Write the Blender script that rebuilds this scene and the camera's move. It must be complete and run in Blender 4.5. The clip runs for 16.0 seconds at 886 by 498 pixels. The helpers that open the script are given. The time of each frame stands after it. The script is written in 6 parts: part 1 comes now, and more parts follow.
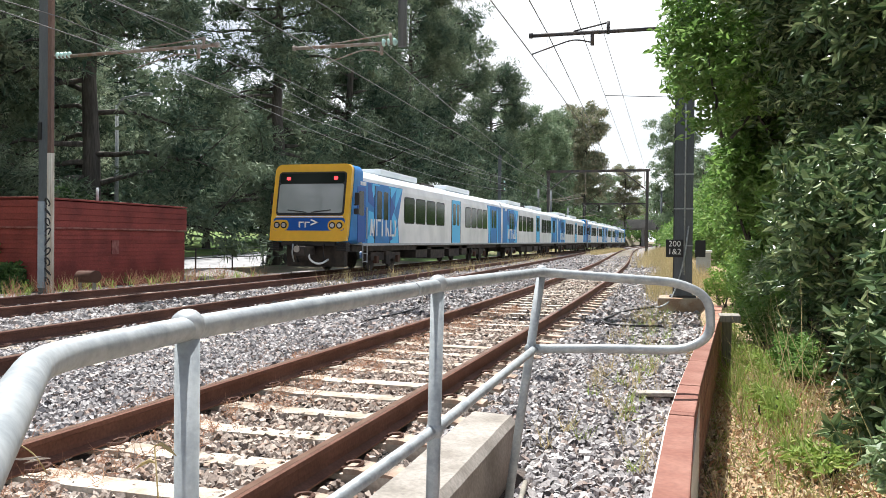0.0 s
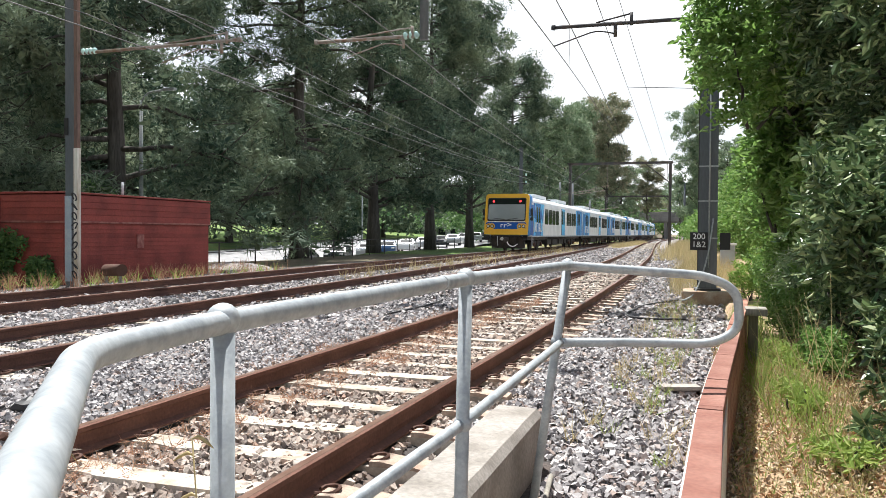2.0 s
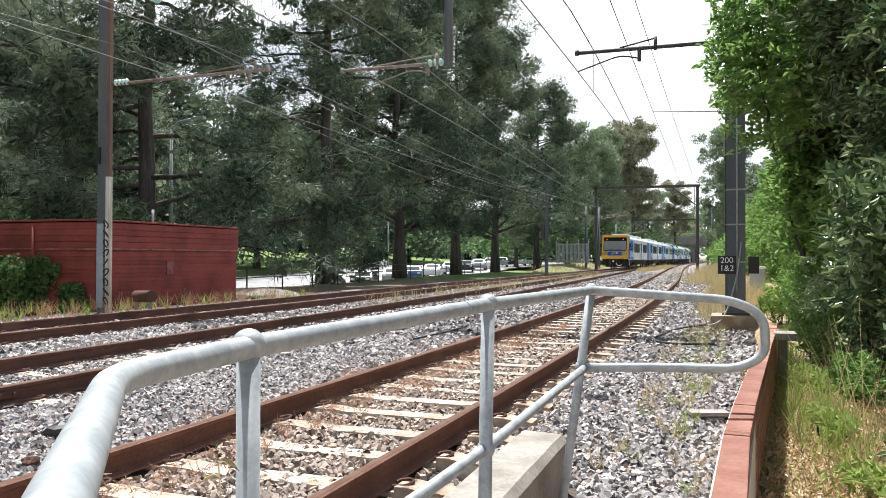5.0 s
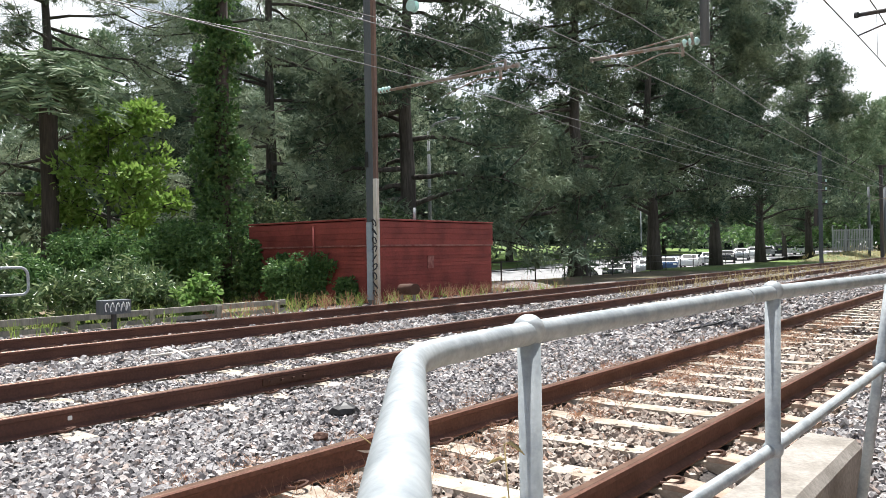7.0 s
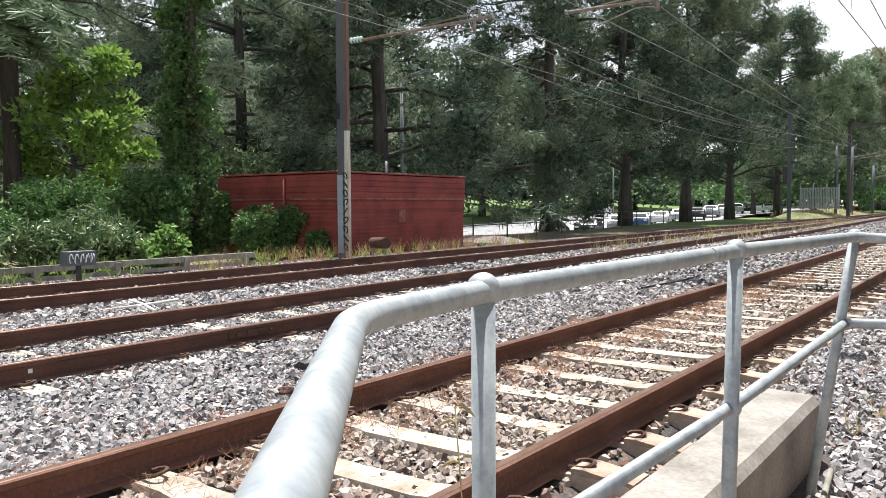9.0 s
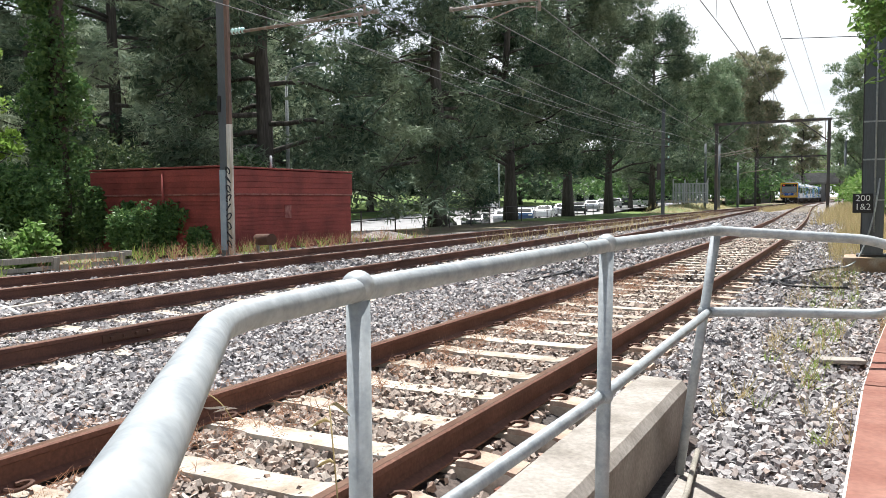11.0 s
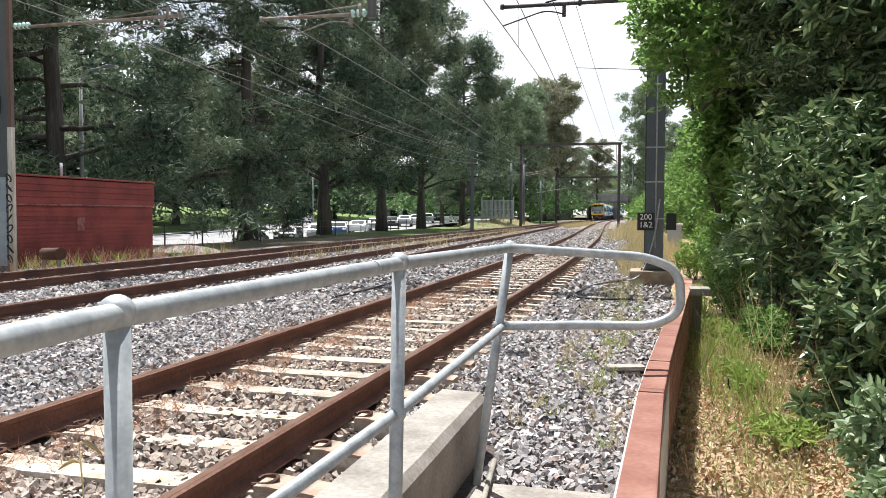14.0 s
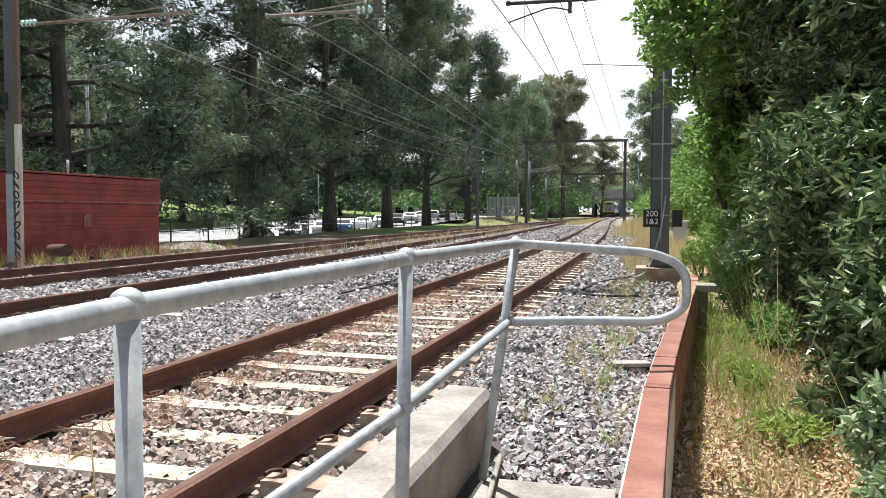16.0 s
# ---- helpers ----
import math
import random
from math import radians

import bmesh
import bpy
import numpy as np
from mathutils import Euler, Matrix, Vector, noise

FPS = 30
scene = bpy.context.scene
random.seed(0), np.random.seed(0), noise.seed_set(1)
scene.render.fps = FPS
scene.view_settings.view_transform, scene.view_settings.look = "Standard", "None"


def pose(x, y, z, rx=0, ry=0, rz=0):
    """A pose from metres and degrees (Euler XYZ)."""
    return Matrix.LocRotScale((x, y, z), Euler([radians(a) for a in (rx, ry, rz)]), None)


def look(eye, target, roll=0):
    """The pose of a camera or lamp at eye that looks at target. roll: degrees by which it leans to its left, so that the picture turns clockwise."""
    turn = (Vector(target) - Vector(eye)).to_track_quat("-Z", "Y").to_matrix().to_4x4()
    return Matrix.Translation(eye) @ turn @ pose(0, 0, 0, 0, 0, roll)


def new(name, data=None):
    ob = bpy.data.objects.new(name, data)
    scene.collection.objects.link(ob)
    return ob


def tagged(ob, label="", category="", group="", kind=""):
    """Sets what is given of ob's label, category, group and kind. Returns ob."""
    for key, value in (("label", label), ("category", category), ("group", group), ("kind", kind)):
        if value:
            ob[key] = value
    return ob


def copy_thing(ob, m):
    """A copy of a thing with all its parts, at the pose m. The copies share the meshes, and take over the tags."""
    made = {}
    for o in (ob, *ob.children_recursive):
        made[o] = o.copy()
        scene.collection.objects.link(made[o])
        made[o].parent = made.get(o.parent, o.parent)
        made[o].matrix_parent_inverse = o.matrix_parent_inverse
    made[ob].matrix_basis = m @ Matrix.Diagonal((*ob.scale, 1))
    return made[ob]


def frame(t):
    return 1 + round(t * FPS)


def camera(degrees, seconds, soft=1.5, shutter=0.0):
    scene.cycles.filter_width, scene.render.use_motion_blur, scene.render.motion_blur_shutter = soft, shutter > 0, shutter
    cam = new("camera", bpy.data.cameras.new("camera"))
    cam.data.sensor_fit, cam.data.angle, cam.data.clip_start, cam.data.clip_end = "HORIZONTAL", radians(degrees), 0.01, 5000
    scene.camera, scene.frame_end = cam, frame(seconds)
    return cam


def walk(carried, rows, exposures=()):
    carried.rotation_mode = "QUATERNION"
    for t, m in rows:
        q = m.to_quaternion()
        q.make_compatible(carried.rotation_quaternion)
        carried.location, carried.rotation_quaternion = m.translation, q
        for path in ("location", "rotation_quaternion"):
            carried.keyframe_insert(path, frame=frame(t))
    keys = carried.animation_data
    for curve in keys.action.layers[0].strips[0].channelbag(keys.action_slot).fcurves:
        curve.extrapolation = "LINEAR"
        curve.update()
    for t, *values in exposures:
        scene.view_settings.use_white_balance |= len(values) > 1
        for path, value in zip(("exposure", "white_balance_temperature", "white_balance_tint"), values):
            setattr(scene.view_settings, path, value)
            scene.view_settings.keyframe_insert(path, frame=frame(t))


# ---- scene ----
cam = camera(58.8, 16.0, soft=0.5)
PATH = [
    (0.0, 0.139, 0.000, 1.373, 16.69, -0.69, 0.58),
    (0.5, 0.145, -0.001, 1.373, 16.27, -1.01, 0.39),
    (1.0, 0.139, -0.002, 1.373, 16.19, -1.18, 0.33),
    (1.5, 0.135, -0.005, 1.371, 16.03, -1.27, 0.45),
    (2.0, 0.117, -0.005, 1.374, 18.23, -1.20, 0.44),
    (2.5, 0.112, -0.012, 1.377, 19.92, -0.91, 0.41),
    (3.0, 0.128, 0.015, 1.366, 18.49, -1.59, 0.62),
    (3.5, 0.143, 0.013, 1.367, 18.00, -1.74, 0.21),
    (3.7, 0.147, 0.020, 1.378, 17.62, -1.30, 0.25),
    (5.8, 0.127, -0.057, 1.374, 21.42, 0.90, -0.01),
    (6.0, 0.123, -0.025, 1.370, 21.93, 0.95, -0.08),
    (6.5, 0.104, -0.032, 1.364, 32.39, 0.59, -0.38),
    (7.0, 0.078, -0.029, 1.362, 38.25, 0.21, -0.97),
    (7.5, 0.070, -0.014, 1.359, 38.12, -0.16, -0.52),
    (8.0, 0.067, -0.002, 1.354, 39.92, -1.47, -0.62),
    (8.5, 0.062, 0.007, 1.351, 39.36, -2.78, -0.18),
    (8.7, 0.067, 0.032, 1.363, 38.00, -3.05, -0.16),
    (10.8, 0.079, 0.060, 1.366, 32.32, -3.23, -0.59),
    (11.0, 0.094, 0.056, 1.368, 28.18, -3.57, -0.49),
    (11.5, 0.110, 0.090, 1.373, 20.10, -3.94, 0.37),
    (12.0, 0.127, 0.105, 1.375, 16.20, -3.50, 0.44),
    (12.5, 0.138, 0.106, 1.381, 14.88, -2.48, 0.22),
    (13.0, 0.141, 0.104, 1.378, 14.60, -2.31, 0.41),
    (13.5, 0.149, 0.105, 1.384, 14.60, -2.85, 0.23),
    (14.0, 0.146, 0.109, 1.379, 14.76, -2.56, 0.25),
    (14.5, 0.142, 0.113, 1.377, 14.83, -2.53, 0.17),
    (15.0, 0.143, 0.114, 1.377, 14.82, -2.74, 0.25),
    (15.5, 0.144, 0.111, 1.380, 14.85, -2.88, 0.30),
    (16.0, 0.144, 0.101, 1.373, 15.15, -2.78, 0.26),
]
walk(cam, [(t, pose(x, y, z, 90 + pitch, -roll, yaw)) for t, x, y, z, yaw, pitch, roll in PATH],
     exposures=[(0.0, 0.92), (16.0, 0.86)])

# ---- light: high summer sun from the street side of the line ----
SUN_EL, SUN_AZ = 68.0, -36.0   # azimuth from +y towards +x
world = bpy.data.worlds.new("sky")
scene.world = world
world.use_nodes = True
wn, wl = world.node_tree.nodes, world.node_tree.links
wn.clear()
sky = wn.new("ShaderNodeTexSky")
sky.sky_type, sky.sun_disc = "NISHITA", False
sky.sun_elevation, sky.sun_rotation = radians(SUN_EL), radians(SUN_AZ)
sky.air_density, sky.dust_density, sky.ozone_density = 1.0, 2.0, 1.0
# thin high cloud that whitens most of the sky
tc = wn.new("ShaderNodeTexCoord")
cmap = wn.new("ShaderNodeMapping")
cmap.inputs["Scale"].default_value = (1.0, 1.0, 2.2)
cn = wn.new("ShaderNodeTexNoise")
cn.inputs["Scale"].default_value, cn.inputs["Detail"].default_value = 2.6, 6.0
cr = wn.new("ShaderNodeValToRGB")
cr.color_ramp.elements[0].position, cr.color_ramp.elements[1].position = 0.40, 0.62
mx = wn.new("ShaderNodeMixRGB")
mx.inputs[2].default_value = (11.4, 11.9, 12.5, 1)
bgd = wn.new("ShaderNodeBackground")
bgd.inputs["Strength"].default_value = 0.06
wo = wn.new("ShaderNodeOutputWorld")
wl.new(tc.outputs["Generated"], cmap.inputs[0])
wl.new(cmap.outputs[0], cn.inputs["Vector"])
sep = wn.new("ShaderNodeSeparateXYZ")
low = wn.new("ShaderNodeMapRange")   # cloud closes towards the horizon
low.inputs[1].default_value, low.inputs[2].default_value = 0.0, 0.75
low.inputs[3].default_value, low.inputs[4].default_value = 0.25, -0.14
add = wn.new("ShaderNodeMath")
wl.new(tc.outputs["Generated"], sep.inputs[0])
wl.new(sep.outputs[2], low.inputs[0])
wl.new(low.outputs[0], add.inputs[0])
wl.new(cn.outputs[0], add.inputs[1])
wl.new(add.outputs[0], cr.inputs[0])
wl.new(cr.outputs[0], mx.inputs[0])
wl.new(sky.outputs[0], mx.inputs[1])
wl.new(mx.outputs[0], bgd.inputs[0])
wl.new(bgd.outputs[0], wo.inputs[0])
sun_data = bpy.data.lights.new("sun", "SUN")
sun_data.energy, sun_data.angle, sun_data.color = 5.0, radians(0.5), (1.0, 0.985, 0.955)
sun = new("sun", sun_data)
_d = Vector((math.cos(radians(SUN_EL)) * math.sin(radians(SUN_AZ)), math.cos(radians(SUN_EL)) * math.cos(radians(SUN_AZ)), math.sin(radians(SUN_EL))))
sun.matrix_world = look(_d * 50, (0, 0, 0))

# ---- materials ----
def material(name, base, rough=0.7, metal=0.0, spots=None, scale=6.0, grain=0.0, grain_scale=60.0, bump=0.0, bump_scale=40.0,
             island=None, piece=0.0, translucent=0.0, streaks=False, spec=0.5):
    """A surface with a base colour, patches of a second colour, fine grain and relief, in metres of the object's own space."""
    m = bpy.data.materials.new(name)
    m.use_nodes = True
    n, l = m.node_tree.nodes, m.node_tree.links
    b = n["Principled BSDF"]
    b.inputs["Roughness"].default_value, b.inputs["Metallic"].default_value = rough, metal
    b.inputs["Specular IOR Level"].default_value = spec
    co = n.new("ShaderNodeTexCoord")
    vec = co.outputs["Object"]
    if streaks:
        mp = n.new("ShaderNodeMapping")
        mp.inputs["Scale"].default_value = (1, 1, 0.12)
        l.new(vec, mp.inputs[0])
        vec = mp.outputs[0]
    def mix(a, c, fac, kind="MIX"):
        x = n.new("ShaderNodeMixRGB")
        x.blend_type = kind
        for s, v in ((0, fac), (1, a), (2, c)):
            if hasattr(v, "is_output"):
                l.new(v, x.inputs[s])
            else:
                x.inputs[s].default_value = v if s == 0 else (*v[:3], 1)
        return x.outputs[0]
    def ramp(v, lo, hi):
        r = n.new("ShaderNodeMapRange")
        r.inputs[1].default_value, r.inputs[2].default_value = lo, hi
        l.new(v, r.inputs[0])
        return r.outputs[0]
    def noise_(s, det=4.0):
        t = n.new("ShaderNodeTexNoise")
        t.inputs["Scale"].default_value, t.inputs["Detail"].default_value = s, det
        l.new(vec, t.inputs["Vector"])
        return t.outputs[0]
    col = base
    if island:
        g = n.new("ShaderNodeNewGeometry")
        r = n.new("ShaderNodeValToRGB")
        e = r.color_ramp.elements
        for i, c in enumerate(island):
            p = i / (len(island) - 1)
            el = e[i] if i < 2 else e.new(p)
            el.position, el.color = p, (*c, 1)
        if len(island) > 2:
            for i, c in enumerate(island):
                e[i].position, e[i].color = i / (len(island) - 1), (*c, 1)
        l.new(g.outputs["Random Per Island"], r.inputs[0])
        col = r.outputs[0]
    if spots:
        col = mix(col, spots, ramp(noise_(scale), 0.42, 0.66))
    if grain:
        v = ramp(noise_(grain_scale, 3.0), 0.25, 0.75)
        x = n.new("ShaderNodeMapRange")
        x.inputs[3].default_value, x.inputs[4].default_value = 1 - grain, 1 + grain
        l.new(v, x.inputs[0])
        col = mix(col, x.outputs[0], 1.0, "MULTIPLY")
    if piece:
        oi = n.new("ShaderNodeObjectInfo")
        x = n.new("ShaderNodeMapRange")
        x.inputs[3].default_value, x.inputs[4].default_value = 1 - piece, 1 + piece
        l.new(oi.outputs["Random"], x.inputs[0])
        col = mix(col, x.outputs[0], 1.0, "MULTIPLY")
    if hasattr(col, "is_output"):
        l.new(col, b.inputs["Base Color"])
    else:
        b.inputs["Base Color"].default_value = (*col[:3], 1)
    if bump:
        bp = n.new("ShaderNodeBump")
        bp.inputs["Strength"].default_value, bp.inputs["Distance"].default_value = 0.6, bump
        l.new(noise_(bump_scale, 5.0), bp.inputs["Height"])
        l.new(bp.outputs[0], b.inputs["Normal"])
    if translucent:
        tr = n.new("ShaderNodeBsdfTranslucent")
        hs = n.new("ShaderNodeHueSaturation")
        hs.inputs["Value"].default_value, hs.inputs["Saturation"].default_value = 1.4, 1.0
        if hasattr(col, "is_output"):
            l.new(col, hs.inputs["Color"])
        else:
            hs.inputs["Color"].default_value = (*col[:3], 1)
        l.new(hs.outputs[0], tr.inputs[0])
        ms = n.new("ShaderNodeMixShader")
        ms.inputs[0].default_value = translucent
        l.new(b.outputs[0], ms.inputs[1])
        l.new(tr.outputs[0], ms.inputs[2])
        l.new(ms.outputs[0], n["Material Output"].inputs[0])
    return m


def glow(name, colour, strength):
    m = bpy.data.materials.new(name)
    m.use_nodes = True
    b = m.node_tree.nodes["Principled BSDF"]
    b.inputs["Base Color"].default_value = (*colour, 1)
    b.inputs["Emission Color"].default_value, b.inputs["Emission Strength"].default_value = (*colour, 1), strength
    return m


M = dict(
    ballast=material("ballast", (0.3, 0.28, 0.27), 0.9, island=[(0.14, 0.133, 0.137), (0.4, 0.385, 0.385), (0.225, 0.212, 0.215), (0.56, 0.54, 0.53), (0.28, 0.215, 0.185), (0.44, 0.42, 0.415), (0.115, 0.108, 0.112), (0.36, 0.345, 0.345)], grain=0.3, grain_scale=70, spec=0.3),
    ballast_rust=material("stained_ballast", (0.3, 0.25, 0.21), 0.92, island=[(0.15, 0.12, 0.105), (0.42, 0.36, 0.31), (0.24, 0.185, 0.155), (0.55, 0.49, 0.43), (0.3, 0.2, 0.15), (0.44, 0.38, 0.33), (0.13, 0.1, 0.09)], grain=0.3, grain_scale=70, spec=0.25),
    # near-black bed: the shade in the gaps between stones is in this colour
    bed_near=material("ballast_gap_shade", (0.06, 0.057, 0.056), 0.95, spots=(0.13, 0.1, 0.085), scale=0.9, grain=0.5, grain_scale=30, bump=0.03, bump_scale=25, spec=0.2),
    bed=material("ballast_bed", (0.21, 0.2, 0.195), 0.95, spots=(0.26, 0.225, 0.2), scale=0.7, grain=0.8, grain_scale=17, bump=0.05, bump_scale=16, spec=0.2),
    rail=material("rail_rust", (0.15, 0.066, 0.044), 0.8, spots=(0.2, 0.095, 0.066), scale=3.0, grain=0.25, grain_scale=45, bump=0.003, bump_scale=60, metal=0.15),
    rail_dark=material("rail_dark_rust", (0.1, 0.045, 0.033), 0.85, spots=(0.14, 0.064, 0.045), scale=2.0, grain=0.25, grain_scale=45, metal=0.1),
    railtop=material("rail_top", (0.2, 0.12, 0.085), 0.4, spots=(0.15, 0.08, 0.055), scale=5, metal=0.6, grain=0.15),
    sleeper=material("sleeper_concrete", (0.46, 0.42, 0.36), 0.9, spots=(0.34, 0.28, 0.22), scale=4, grain=0.2, grain_scale=40, bump=0.004, piece=0.12, spec=0.25),
    sleeper_end=material("sleeper_end", (0.42, 0.33, 0.26), 0.9, spots=(0.33, 0.22, 0.16), scale=5, grain=0.2, piece=0.1),
    clip=material("rail_clip", (0.1, 0.05, 0.035), 0.8, metal=0.3, grain=0.2),
    galv=material("galvanised_steel", (0.39, 0.42, 0.435), 0.55, metal=0.25, spots=(0.28, 0.31, 0.33), scale=16, grain=0.12, grain_scale=90, bump=0.0015, bump_scale=70),
    concrete=material("old_concrete", (0.33, 0.305, 0.275), 0.9, spots=(0.22, 0.2, 0.175), scale=3.5, grain=0.2, grain_scale=50, bump=0.006, bump_scale=35, spec=0.3),
    redcap=material("red_coping", (0.2, 0.085, 0.063), 0.8, spots=(0.26, 0.13, 0.1), scale=4, grain=0.15, grain_scale=50, bump=0.003, piece=0.08, spec=0.3),
    mortar=material("pale_mortar", (0.55, 0.5, 0.45), 0.95, grain=0.2),
    brickwall=material("old_brick", (0.27, 0.11, 0.075), 0.9, spots=(0.35, 0.2, 0.14), scale=5, grain=0.25, grain_scale=30, bump=0.006, piece=0.15),
    mast=material("mast_steel", (0.1, 0.115, 0.13), 0.6, metal=0.2, spots=(0.14, 0.15, 0.16), scale=3, grain=0.15, streaks=True),
    mast_dark=material("mast_dark", (0.045, 0.045, 0.05), 0.7, spots=(0.09, 0.07, 0.06), scale=3, grain=0.2, streaks=True),
    mast_rust=material("mast_rust", (0.13, 0.085, 0.075), 0.8, spots=(0.2, 0.12, 0.09), scale=3, grain=0.25, streaks=True),
    paintwhite=material("flaking_white_paint", (0.62, 0.6, 0.55), 0.75, spots=(0.42, 0.36, 0.28), scale=7, grain=0.15, streaks=True),
    paintgrey=material("grey_patch_paint", (0.28, 0.34, 0.4), 0.7, spots=(0.36, 0.42, 0.46), scale=5, grain=0.1),
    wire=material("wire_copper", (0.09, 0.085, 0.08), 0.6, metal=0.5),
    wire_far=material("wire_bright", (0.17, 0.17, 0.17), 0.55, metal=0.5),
    boom=material("boom_weathered", (0.3, 0.27, 0.24), 0.7, spots=(0.22, 0.14, 0.1), scale=6, grain=0.15),
    insulator=material("glass_insulator", (0.5, 0.72, 0.68), 0.15, grain=0.05),
    black=material("black_rubber", (0.02, 0.02, 0.022), 0.7, grain=0.2, grain_scale=30),
    under=material("underframe_grime", (0.035, 0.03, 0.027), 0.85, spots=(0.07, 0.055, 0.045), scale=4, grain=0.2),
    white=material("white_marking", (0.8, 0.8, 0.8), 0.6, grain=0.04),
    redbox=material("red_painted_masonry", (0.275, 0.062, 0.052), 0.75, spots=(0.19, 0.043, 0.038), scale=1.3, grain=0.2, grain_scale=25, bump=0.004, piece=0.1, spec=0.3),
    redpale=material("worn_red_edge", (0.32, 0.14, 0.12), 0.8, spots=(0.2, 0.05, 0.045), scale=6, grain=0.2),
    asphalt=material("pale_asphalt", (0.31, 0.31, 0.315), 0.85, spots=(0.26, 0.26, 0.26), scale=0.6, grain=0.12, grain_scale=30),
    soil=material("dry_soil", (0.2, 0.15, 0.1), 0.95, spots=(0.12, 0.13, 0.06), scale=0.8, grain=0.35, grain_scale=14, bump=0.03, bump_scale=12),
    lawn=material("park_lawn", (0.09, 0.17, 0.035), 0.95, spots=(0.16, 0.2, 0.05), scale=0.25, grain=0.25, grain_scale=9, bump=0.03, bump_scale=20),
    litter=material("leaf_litter", (0.36, 0.25, 0.155), 0.95, spots=(0.2, 0.16, 0.085), scale=4, grain=0.5, grain_scale=24, bump=0.02, bump_scale=26),
    litterleaf=material("dry_leaf", (0.35, 0.2, 0.1), 0.8, island=[(0.42, 0.23, 0.12), (0.55, 0.43, 0.28), (0.2, 0.12, 0.07), (0.6, 0.52, 0.37), (0.48, 0.26, 0.14), (0.3, 0.2, 0.12)]),
    # the pale spots of both pines paint sunlit clumps among darker ones
    pine=material("pine_needles_lit_clumps", (0.05, 0.09, 0.05), 0.6, island=[(0.024, 0.052, 0.035), (0.075, 0.122, 0.083), (0.037, 0.073, 0.05), (0.13, 0.18, 0.12), (0.052, 0.094, 0.064)], spots=(0.22, 0.27, 0.175), scale=0.35, translucent=0.14, spec=0.12),
    pine_pale=material("grey_pine_needles_lit_clumps", (0.09, 0.12, 0.07), 0.6, island=[(0.085, 0.13, 0.09), (0.19, 0.25, 0.17), (0.12, 0.175, 0.12), (0.27, 0.33, 0.23), (0.15, 0.21, 0.145)], spots=(0.32, 0.37, 0.25), scale=0.5, translucent=0.22, spec=0.15),
    gum=material("gum_leaves", (0.11, 0.14, 0.08), 0.55, island=[(0.1, 0.165, 0.095), (0.24, 0.31, 0.19), (0.14, 0.21, 0.125), (0.36, 0.41, 0.27)], translucent=0.15, spec=0.15),
    gum_brown=material("browned_gum_leaves", (0.16, 0.13, 0.08), 0.6, island=[(0.13, 0.18, 0.11), (0.32, 0.31, 0.21), (0.17, 0.22, 0.135), (0.41, 0.34, 0.24), (0.16, 0.21, 0.125)], translucent=0.15, spec=0.15),
    # dark leaf; the two brightest island colours stand for sunlit tips
    leaf=material("glossy_dark_leaf_lit_tips", (0.05, 0.1, 0.03), 0.34, island=[(0.036, 0.076, 0.032), (0.12, 0.19, 0.08), (0.05, 0.105, 0.045), (0.38, 0.45, 0.23), (0.045, 0.088, 0.038), (0.21, 0.285, 0.125), (0.055, 0.1, 0.045)], translucent=0.16, spec=0.4),
    # light green leaf, its colour raised to look sunlit
    leaf_lit=material("fresh_green_lit_leaf", (0.14, 0.24, 0.05), 0.45, island=[(0.0968, 0.193, 0.046), (0.193, 0.323, 0.0787), (0.129, 0.237, 0.0655), (0.258, 0.366, 0.131), (0.108, 0.215, 0.0589)], translucent=0.35, spec=0.2),
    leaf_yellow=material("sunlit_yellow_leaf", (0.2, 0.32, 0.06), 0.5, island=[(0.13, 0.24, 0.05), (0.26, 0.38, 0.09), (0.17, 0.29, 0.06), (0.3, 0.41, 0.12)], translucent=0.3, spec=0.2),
    leaf_pale=material("pale_margined_leaf", (0.2, 0.28, 0.14), 0.45, island=[(0.1, 0.18, 0.07), (0.3, 0.38, 0.22), (0.16, 0.25, 0.11), (0.5, 0.54, 0.38)], translucent=0.3),
    ivy=material("ivy_leaf", (0.05, 0.11, 0.025), 0.45, island=[(0.0421, 0.102, 0.0396), (0.113, 0.203, 0.0693), (0.0702, 0.135, 0.0495), (0.168, 0.27, 0.0891)], translucent=0.25, spec=0.2),
    dry=material("dry_grass", (0.42, 0.34, 0.18), 0.9, island=[(0.34, 0.25, 0.12), (0.52, 0.43, 0.25), (0.44, 0.36, 0.19), (0.3, 0.28, 0.12)], translucent=0.3),
    reed=material("rusty_weed", (0.35, 0.16, 0.1), 0.9, island=[(0.3, 0.12, 0.07), (0.46, 0.28, 0.18), (0.34, 0.2, 0.12)], translucent=0.2),
    grass=material("green_grass", (0.14, 0.24, 0.05), 0.8, island=[(0.16, 0.25, 0.05), (0.28, 0.36, 0.09), (0.2, 0.3, 0.07), (0.38, 0.39, 0.15)], translucent=0.35),
    bark=material("grey_bark", (0.06, 0.055, 0.05), 0.95, spots=(0.11, 0.102, 0.092), scale=3, grain=0.35, grain_scale=20, bump=0.04, bump_scale=10, streaks=True, spec=0.2),
    bark_dark=material("dark_bark", (0.05, 0.04, 0.034), 0.95, spots=(0.09, 0.07, 0.06), scale=3, grain=0.35, grain_scale=20, bump=0.04, bump_scale=10, streaks=True),
    train_white=material("train_white", (0.8, 0.81, 0.82), 0.35, grain=0.03, grain_scale=3, spots=(0.64, 0.66, 0.67), scale=0.8),
    train_roof=material("train_roof", (0.72, 0.77, 0.8), 0.45, spots=(0.62, 0.68, 0.72), scale=0.9),
